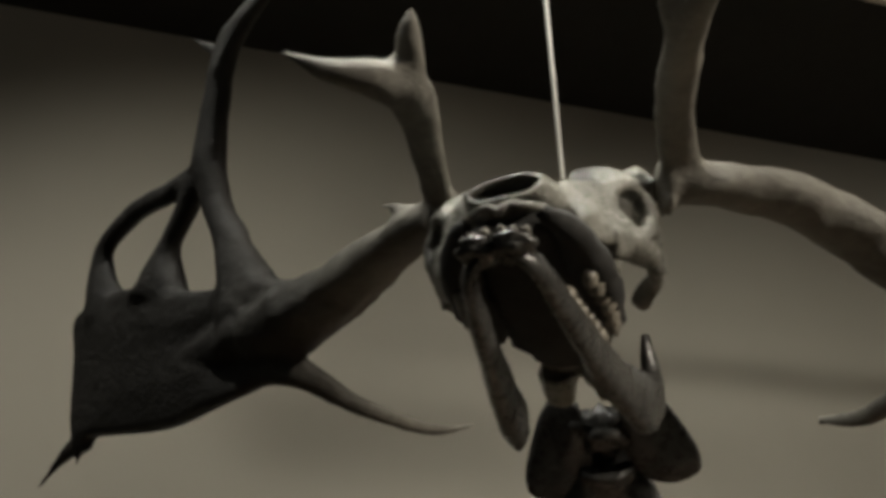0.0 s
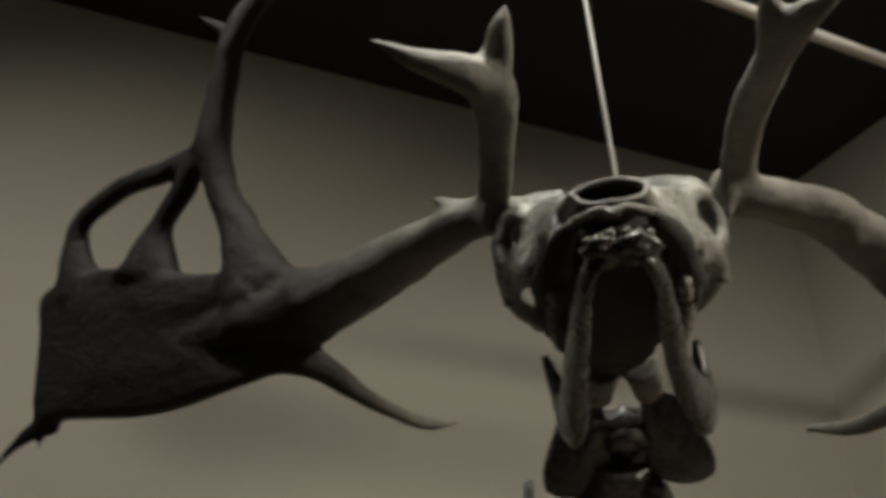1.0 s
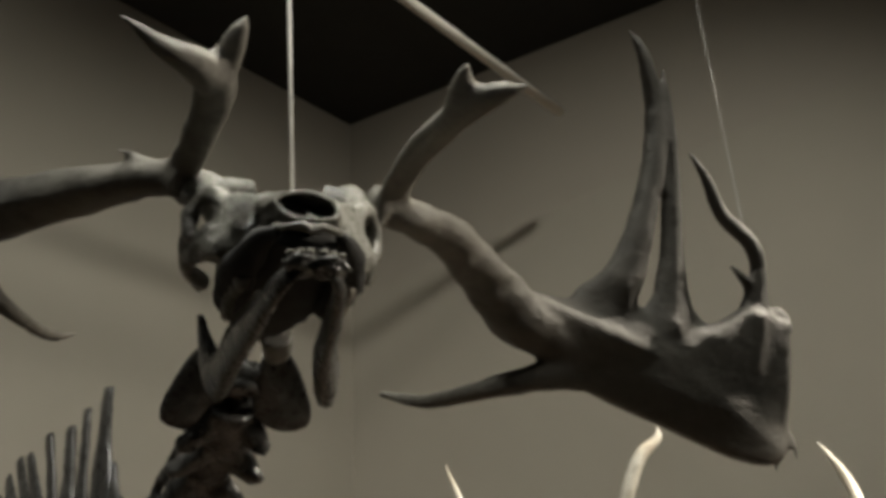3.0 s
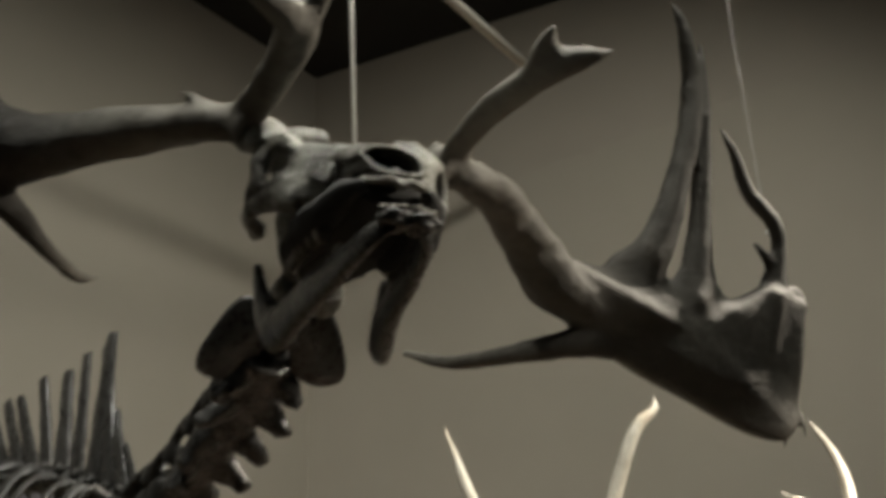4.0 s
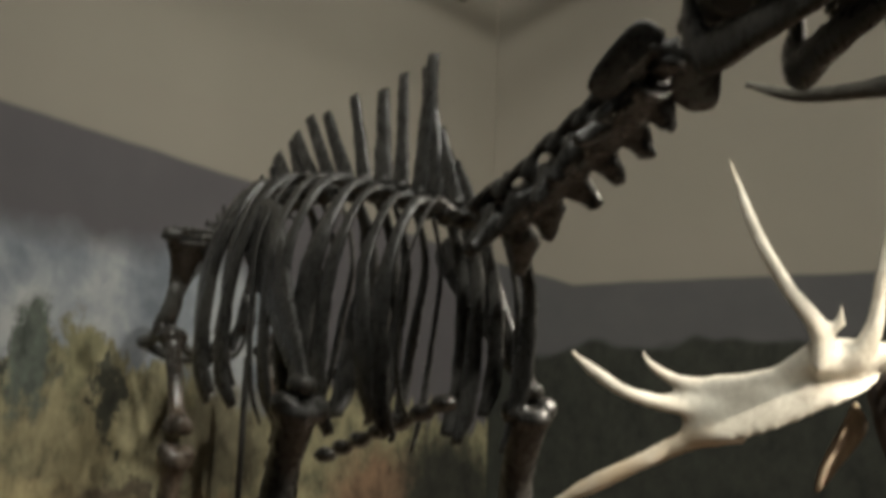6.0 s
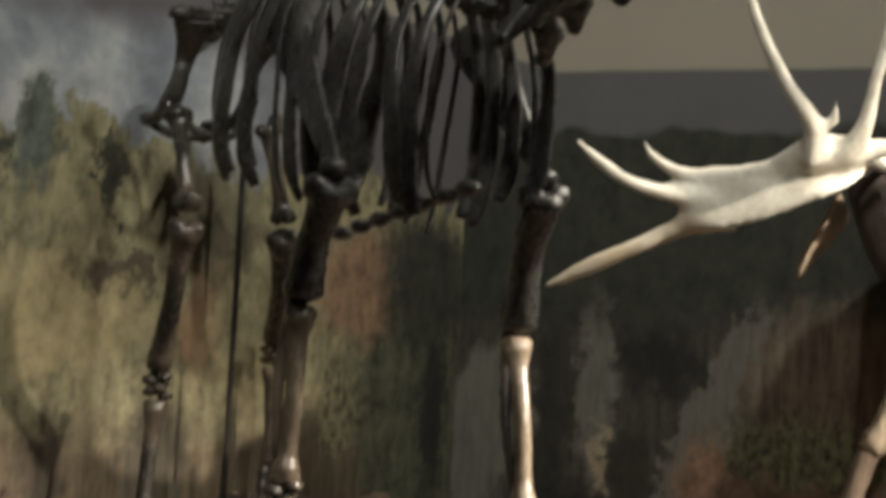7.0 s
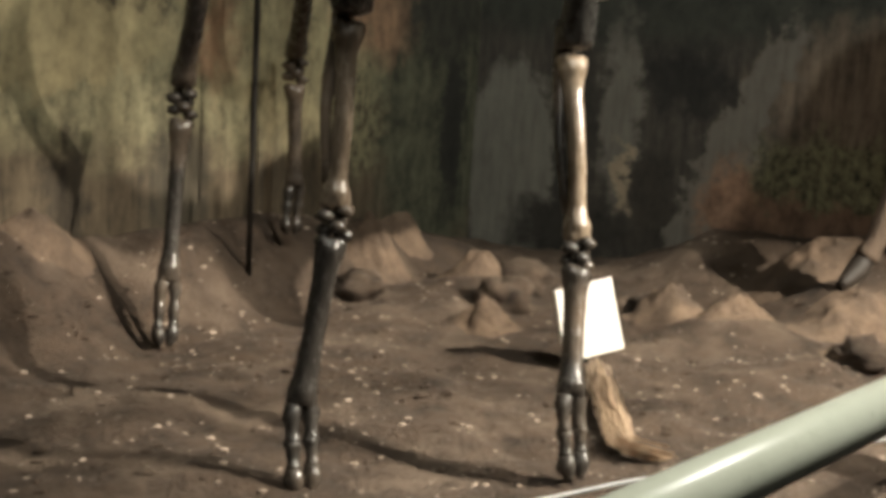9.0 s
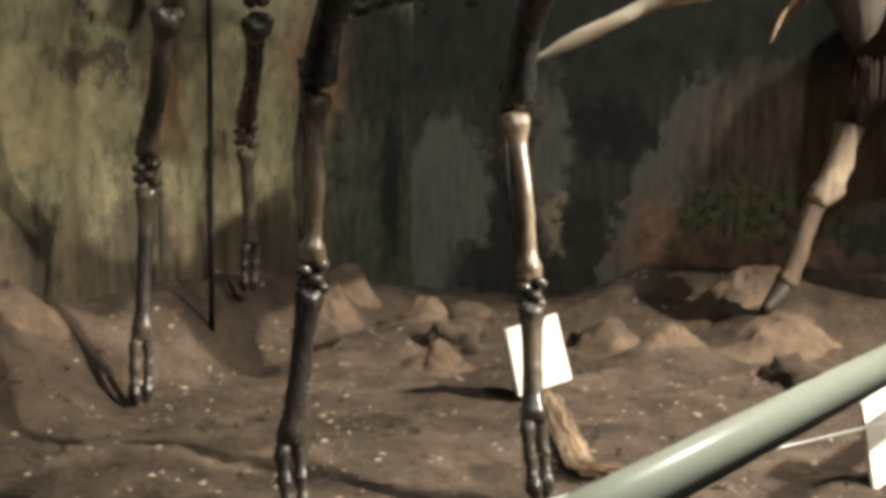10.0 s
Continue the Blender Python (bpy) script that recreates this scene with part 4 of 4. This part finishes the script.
# ---------------------------------------------------------------- mounted moose
moose = thing("moose_mount", (2.9, 3.0, 0.05), "dark brown stuffed moose mount with pale golden antlers", "animal mount")
bm = bmesh.new()
tube(bm, [(2.4, 3.6, 1.5), (2.65, 3.55, 1.5), (3.1, 3.25, 1.5), (3.6, 2.7, 1.48), (3.9, 2.35, 1.42)], [0.1, 0.24, 0.3, 0.3, 0.2], 18, 5, rough=0.05)
tube(bm, [(2.5, 3.55, 1.55), (2.15, 3.25, 1.55), (1.85, 2.97, 1.5)], [0.22, 0.17, 0.13], 14, 4)
tube(bm, [(1.85, 2.95, 1.5), (1.75, 2.85, 1.42), (1.72, 2.8, 1.28), (1.7, 2.79, 1.2)], [0.12, 0.11, 0.075, 0.03], 14, 4)
tube(bm, [(2.7, 3.6, 1.35), (2.78, 3.72, 1.1), (2.68, 3.76, 0.88)], [0.2, 0.1, 0.055], 12, 4)
for x, y in ((2.95, 3.5), (3.75, 2.6), (3.6, 2.4)):
    tube(bm, [(x, y, 1.3), (x, y, 0.8), (x + 0.03, y, 0.4), (x, y, 0.08)], [0.14, 0.07, 0.045, 0.05], 12, 4)
fuse(part("body", bm, FUR, moose), 0.02, 4)
bm = bmesh.new()
tube(bm, [(2.65, 3.75, 0.92), (2.6, 3.75, 0.76), (2.56, 3.75, 0.68), (2.5, 3.77, 0.6)], [0.055, 0.05, 0.062, 0.045], 12, 4, rough=0.4)
part("knee", bm, PALE_FUR, moose, "pale buff fur over the bent foreleg knee")
bm = bmesh.new()
tube(bm, [(2.53, 3.77, 0.65), (2.49, 3.78, 0.55), (2.43, 3.79, 0.36), (2.39, 3.8, 0.27)], [0.048, 0.042, 0.04, 0.048], 12, 4, rough=0.25)
part("shank", bm, SHANK_FUR, moose, "buff-brown furry shank")
bm = bmesh.new()
tube(bm, [(2.40, 3.8, 0.29), (2.35, 3.8, 0.22), (2.27, 3.79, 0.165)], [0.04, 0.042, 0.02], 12, 4)
part("hoof", bm, HOOF, moose, "dark pointed hoof")
bm = bmesh.new()
plate(bm, [(1.60, 2.9, 1.46), (1.55, 2.9, 1.38), (1.50, 2.93, 1.27), (1.49, 2.94, 1.2), (1.54, 2.93, 1.26), (1.63, 2.9, 1.38)], 0.02, 0.004, (0.3, -1, 0))
part("ear", bm, PALE_FUR, moose, "drooping pale furry ear")


bm = bmesh.new()
for k in range(90):
    x, y, z = 2.5 + 0.25 * random.random(), 3.5 + 0.15 * random.random(), 1.16 + 0.06 * random.random()
    drop, w = random.uniform(0.08, 0.24), 0.004
    v = [bm.verts.new(p) for p in ((x - w, y, z), (x + w, y, z), (x + random.uniform(-0.02, 0.02), y - 0.02, z - drop))]
    bm.faces.new(v)
tagged(part("chest_hair", bm, FUR, moose, "long dark hanging chest hair"), kind="stuff")


def pale_antler(tubes, palm, label):
    bm = bmesh.new()
    plate(bm, palm, 0.05, 0.012, (0.5, -1, 0.2))
    for pts, rr in tubes:
        tube(bm, pts, [1.25 * rr[0]] + rr[1:], 12, 6, flat=(0.4, 0.8), up=(0.3, -1, 0.2), rough=0.12)
    fuse(part("pale_antler", bm, GOLD, moose, label), 0.011, 16)


pale_antler([([(1.76, 2.86, 1.55), (1.64, 2.82, 1.56), (1.5, 2.76, 1.56), (1.38, 2.78, 1.55)], [0.035, 0.034, 0.05, 0.06]),
             ([(1.40, 2.76, 1.52), (1.36, 2.73, 1.62), (1.27, 2.74, 1.73), (1.19, 2.75, 1.86), (1.145, 2.77, 2.0), (1.105, 2.78, 2.12)], [0.055, 0.042, 0.028, 0.024, 0.016, 0.004]),
             ([(1.49, 2.74, 1.54), (1.51, 2.69, 1.64), (1.515, 2.66, 1.76), (1.545, 2.64, 1.9), (1.60, 2.61, 2.06), (1.66, 2.6, 2.12), (1.65, 2.6, 2.17)], [0.05, 0.036, 0.026, 0.026, 0.024, 0.018, 0.004]),
             ([(1.42, 2.72, 1.62), (1.41, 2.7, 1.67), (1.408, 2.7, 1.70)], [0.025, 0.014, 0.004]),
             ([(1.3, 2.86, 1.47), (1.13, 2.95, 1.475), (1.04, 2.96, 1.49), (0.97, 2.95, 1.525), (0.94, 2.95, 1.57)], [0.05, 0.03, 0.022, 0.016, 0.005]),
             ([(1.25, 2.9, 1.42), (1.06, 2.97, 1.42), (0.93, 2.98, 1.44), (0.84, 3.0, 1.49), (0.75, 3.0, 1.55)], [0.05, 0.034, 0.024, 0.023, 0.011]),
             ([(1.25, 2.93, 1.37), (1.12, 2.99, 1.33), (1.0, 3.05, 1.265), (0.89, 3.13, 1.2), (0.785, 3.2, 1.135)], [0.045, 0.036, 0.028, 0.03, 0.014]),
             ([(1.53, 2.76, 1.56), (1.66, 2.7, 1.595), (1.8, 2.66, 1.65), (1.95, 2.6, 1.68)], [0.035, 0.028, 0.03, 0.02])],
            [(1.62, 2.80, 1.54), (1.5, 2.75, 1.6), (1.38, 2.775, 1.6), (1.29, 2.835, 1.53), (1.2, 2.895, 1.5), (1.12, 2.95, 1.49), (1.09, 2.972, 1.42), (1.1, 2.965, 1.33), (1.19, 2.9, 1.315), (1.3, 2.83, 1.355), (1.45, 2.75, 1.43), (1.56, 2.76, 1.49)],
            "pale golden palmed antler with long bright tines")
pale_antler([([(1.9, 2.86, 1.55), (1.98, 2.75, 1.58), (2.05, 2.6, 1.62)], [0.035, 0.035, 0.05]),
             ([(2.06, 2.55, 1.62), (2.16, 2.5, 1.78), (2.17, 2.5, 1.93), (2.12, 2.5, 2.04), (2.05, 2.5, 2.12)], [0.04, 0.028, 0.024, 0.018, 0.004]),
             ([(2.06, 2.55, 1.66), (2.11, 2.5, 1.77), (2.06, 2.5, 1.85), (1.94, 2.5, 1.895)], [0.035, 0.024, 0.02, 0.006]),
             ([(2.0, 2.55, 1.64), (1.93, 2.5, 1.70), (1.87, 2.5, 1.79)], [0.03, 0.02, 0.008]),
             ([(2.0, 2.55, 1.62), (1.9, 2.5, 1.64), (1.81, 2.5, 1.73)], [0.03, 0.016, 0.005]),
             ([(2.02, 2.55, 1.66), (1.97, 2.5, 1.72), (1.945, 2.5, 1.78)], [0.03, 0.016, 0.005])],
            [(1.95, 2.7, 1.56), (1.97, 2.6, 1.66), (2.05, 2.55, 1.70), (2.13, 2.52, 1.66), (2.12, 2.55, 1.58), (2.02, 2.65, 1.54)],
            "pale golden antler with short clustered prongs")


# ---------------------------------------------------------------- dry plants and stones
def tuft(at, radius, height, count, label, lean=(0, 0), flat=1.0, material=STRAW):
    rng = random.Random(int(at[0] * 977 + at[1] * 131))
    bm = bmesh.new()
    for k in range(count):
        a, r = rng.uniform(0, 2 * math.pi), radius * math.sqrt(rng.random())
        x, y = at[0] + math.cos(a) * r * 0.55, at[1] + math.sin(a) * r * 0.55 * flat
        z = ground_height(x, y) - 0.01
        h = height * rng.uniform(0.5, 1.1) * (1 - 0.5 * r / radius)
        out = Vector((math.cos(a) * r * 0.8 + lean[0] * h, math.sin(a) * r * 0.8 * flat + lean[1] * h, 0)) + Vector((rng.uniform(-1, 1), rng.uniform(-1, 1), 0)) * h * 0.4
        w = Vector((rng.uniform(-1, 1), rng.uniform(-1, 1), 0)).normalized() * rng.uniform(0.0015, 0.0035)
        p0, p1, p2 = Vector((x, y, z)), Vector((x, y, z + h * 0.6)) + out * 0.4, Vector((x, y, z + h)) + out
        v = [bm.verts.new(p) for p in (p0 - w, p0 + w, p1 + w * 0.7, p1 - w * 0.7, p2)]
        bm.faces.new((v[0], v[1], v[2], v[3]))
        bm.faces.new((v[3], v[2], v[4]))
    tagged(part("grass_tuft", bm, material), label, "dry grass", "grass tufts", "stuff")


def earth_heap(at, size, label):
    """A crumbling heap of earth: a clotted mound whose rim runs out under the ground around it."""
    bm = bmesh.new()
    rings, rows, seg = [], 26, 56
    for i in range(rows + 1):
        ring = []
        for k in range(seg):
            a = 2 * math.pi * k / seg
            r = 1.75 * i / rows
            d = Vector((math.cos(a) * r, math.sin(a) * r, 0))
            wide = 1 + 0.3 * noise.noise(Vector((math.cos(a) * 1.3, math.sin(a) * 1.3, at[0] * 7)))
            x, y = at[0] + d.x * size[0] * wide, at[1] + d.y * size[1] * wide
            p = Vector((x, y, at[1]))
            lift = size[2] * math.exp(-1.5 * r * r) * (1 + 0.45 * noise.noise(p * 9) + 0.25 * noise.noise(p * 24))
            z = ground_height(x, y) + lift - 0.012 * r + 0.008 * noise.noise(p * 45) + 0.004 * noise.noise(p * 95)
            ring.append(bm.verts.new((x, y, z)))
            if i == 0:
                ring = ring * seg
                break
        rings.append(ring)
    for i in range(rows):
        for k in range(seg):
            n = (k + 1) % seg
            bm.faces.new((rings[0][0], rings[1][k], rings[1][n]) if i == 0 else (rings[i][k], rings[i + 1][k], rings[i + 1][n], rings[i][n]))
    skirt = [bm.verts.new(v.co - Vector((0, 0, 0.05))) for v in rings[-1]]
    for k in range(seg):
        bm.faces.new((rings[-1][k], rings[-1][(k + 1) % seg], skirt[(k + 1) % seg], skirt[k]))
    bm.faces.new(skirt)
    tagged(part("earth_heap", bm, HEAP), label, "earth heap", "earth heaps")


earth_heap((-0.6, 4.2), (0.14, 0.12, 0.1), "rounded tan heap of crumbling earth by the mural")
earth_heap((-0.97, 3.98), (0.14, 0.12, 0.09), "rounded tan heap of crumbling earth by the mural")
earth_heap((0.8, 4.83), (0.13, 0.11, 0.15), "rounded tan heap of earth before the mural")
earth_heap((1.02, 5.08), (0.1, 0.08, 0.1), "upright tan heap of earth against the mural")
earth_heap((1.2, 4.72), (0.17, 0.09, 0.12), "low ridge of pale tan earth")
earth_heap((0.92, 4.05), (0.12, 0.1, 0.1), "small rounded brown heap of earth")
earth_heap((1.62, 3.95), (0.13, 0.1, 0.14), "lit tan heap of crumbling earth and straw")
earth_heap((1.82, 3.78), (0.17, 0.09, 0.06), "low lit ridge of tan earth")
earth_heap((2.25, 3.66), (0.26, 0.13, 0.08), "low lit ridge of tan earth beside the hoof")
earth_heap((2.45, 4.15), (0.26, 0.14, 0.08), "broad lit bank of tan earth")


def straw_trail(points, width, count, label):
    """A frayed bundle of long straw fibres lying along a winding line on the earth."""
    rng = random.Random(11)
    path = spline([(x, y, ground_height(x, y) + lift) for x, y, lift in points], 8)
    n = len(path)
    bm = bmesh.new()
    for k in range(count):
        i0 = rng.randrange(0, n - 4)
        i1 = min(n - 1, i0 + rng.randrange(4, 14))
        off = Vector((rng.gauss(0, 1) * width * 0.5, rng.gauss(0, 1) * width * 0.5, abs(rng.gauss(0, 1)) * width * 0.45))
        last = None
        w = Vector((rng.uniform(-1, 1), rng.uniform(-1, 1), 0.3)).normalized() * rng.uniform(0.0008, 0.002)
        for i in range(i0, i1 + 1, 2):
            c = Vector(path[i]) + off + Vector((rng.uniform(-1, 1), rng.uniform(-1, 1), rng.uniform(-0.3, 0.6))) * 0.006
            pair = (bm.verts.new(c - w), bm.verts.new(c + w))
            if last:
                bm.faces.new((last[0], last[1], pair[1], pair[0]))
            last = pair
    tagged(part("straw_trail", bm, STRAW), label, "dry straw", kind="stuff")


straw_trail([(1.0, 3.42, 0.02), (0.86, 3.12, 0.03), (0.77, 2.92, 0.03), (0.69, 2.72, 0.02), (0.72, 2.58, 0.01)], 0.032, 650, "frayed trail of tan straw winding past the forefoot")
tuft((1.62, 3.95), 0.14, 0.05, 200, "flattened dry straw on lit earth")
tuft((1.88, 3.25), 0.1, 0.08, 300, "small clump of dry grass on stony earth")


def rock(at, size, label):
    bm = bmesh.new()
    lump(bm, (at[0], at[1], ground_height(at[0], at[1]) + size[2] * 0.35), size, 0.55, 3, at[0] * 3)
    tagged(part("rock", bm, DIRT), label, "rock", "earth rocks")


rock((1.12, 4.3), (0.12, 0.1, 0.09), "rounded brown earth-coloured rock on the ground")
rock((1.42, 4.75), (0.2, 0.12, 0.08), "low brown rock ledge by the mural")
rock((1.87, 3.2), (0.1, 0.08, 0.07), "rough brown rock on stony earth")
rock((1.62, 4.0), (0.14, 0.09, 0.06), "low brown rock on lit earth")
rock((0.62, 4.55), (0.11, 0.1, 0.07), "low brown rock near the support pole")
rng = random.Random(5)
seed_bm = bmesh.new()
bmesh.ops.create_icosphere(seed_bm, subdivisions=1, radius=1.0)
ball = [v.co.copy() for v in seed_bm.verts]
ball_faces = [[v.index for v in f.verts] for f in seed_bm.faces]
seed_bm.free()
verts, faces = [], []
for k in range(2600):
    x, y = rng.uniform(-1.3, 2.6), rng.uniform(1.6, 4.9)
    r = 0.0025 + 0.008 * rng.random() ** 4
    c, n0 = Vector((x, y, ground_height(x, y))), len(verts)
    sx, sy, sz = r * rng.uniform(0.8, 1.6), r, r * 0.7
    for v in ball:
        q = 1 + rng.uniform(-0.25, 0.25)
        verts.append(c + Vector((v.x * sx * q, v.y * sy * q, v.z * sz * q)))
    faces += [[n0 + i for i in f] for f in ball_faces]
me = bpy.data.meshes.new("pebbles")
me.from_pydata(verts, [], faces)
me.materials.append(STONE)
tagged(new("pebbles", me), "scattered small pale pebbles on brown earth", "pebbles", kind="stuff")
verts, faces = [], []
for k in range(1200):
    x, y = rng.uniform(-1.3, 2.6), rng.uniform(1.6, 4.6)
    r = 0.004 + 0.013 * rng.random() ** 3
    c, n0 = Vector((x, y, ground_height(x, y) + r * 0.1)), len(verts)
    sx, sy, sz = r * rng.uniform(0.8, 1.7), r * rng.uniform(0.8, 1.3), r * rng.uniform(0.5, 0.8)
    for v in ball:
        q = 1 + rng.uniform(-0.35, 0.35)
        verts.append(c + Vector((v.x * sx * q, v.y * sy * q, v.z * sz * q)))
    faces += [[n0 + i for i in f] for f in ball_faces]
me = bpy.data.meshes.new("clods")
me.from_pydata(verts, [], faces)
me.materials.append(DIRT)
tagged(new("clods", me), "scattered small crumbs of brown earth", "clods", kind="stuff")
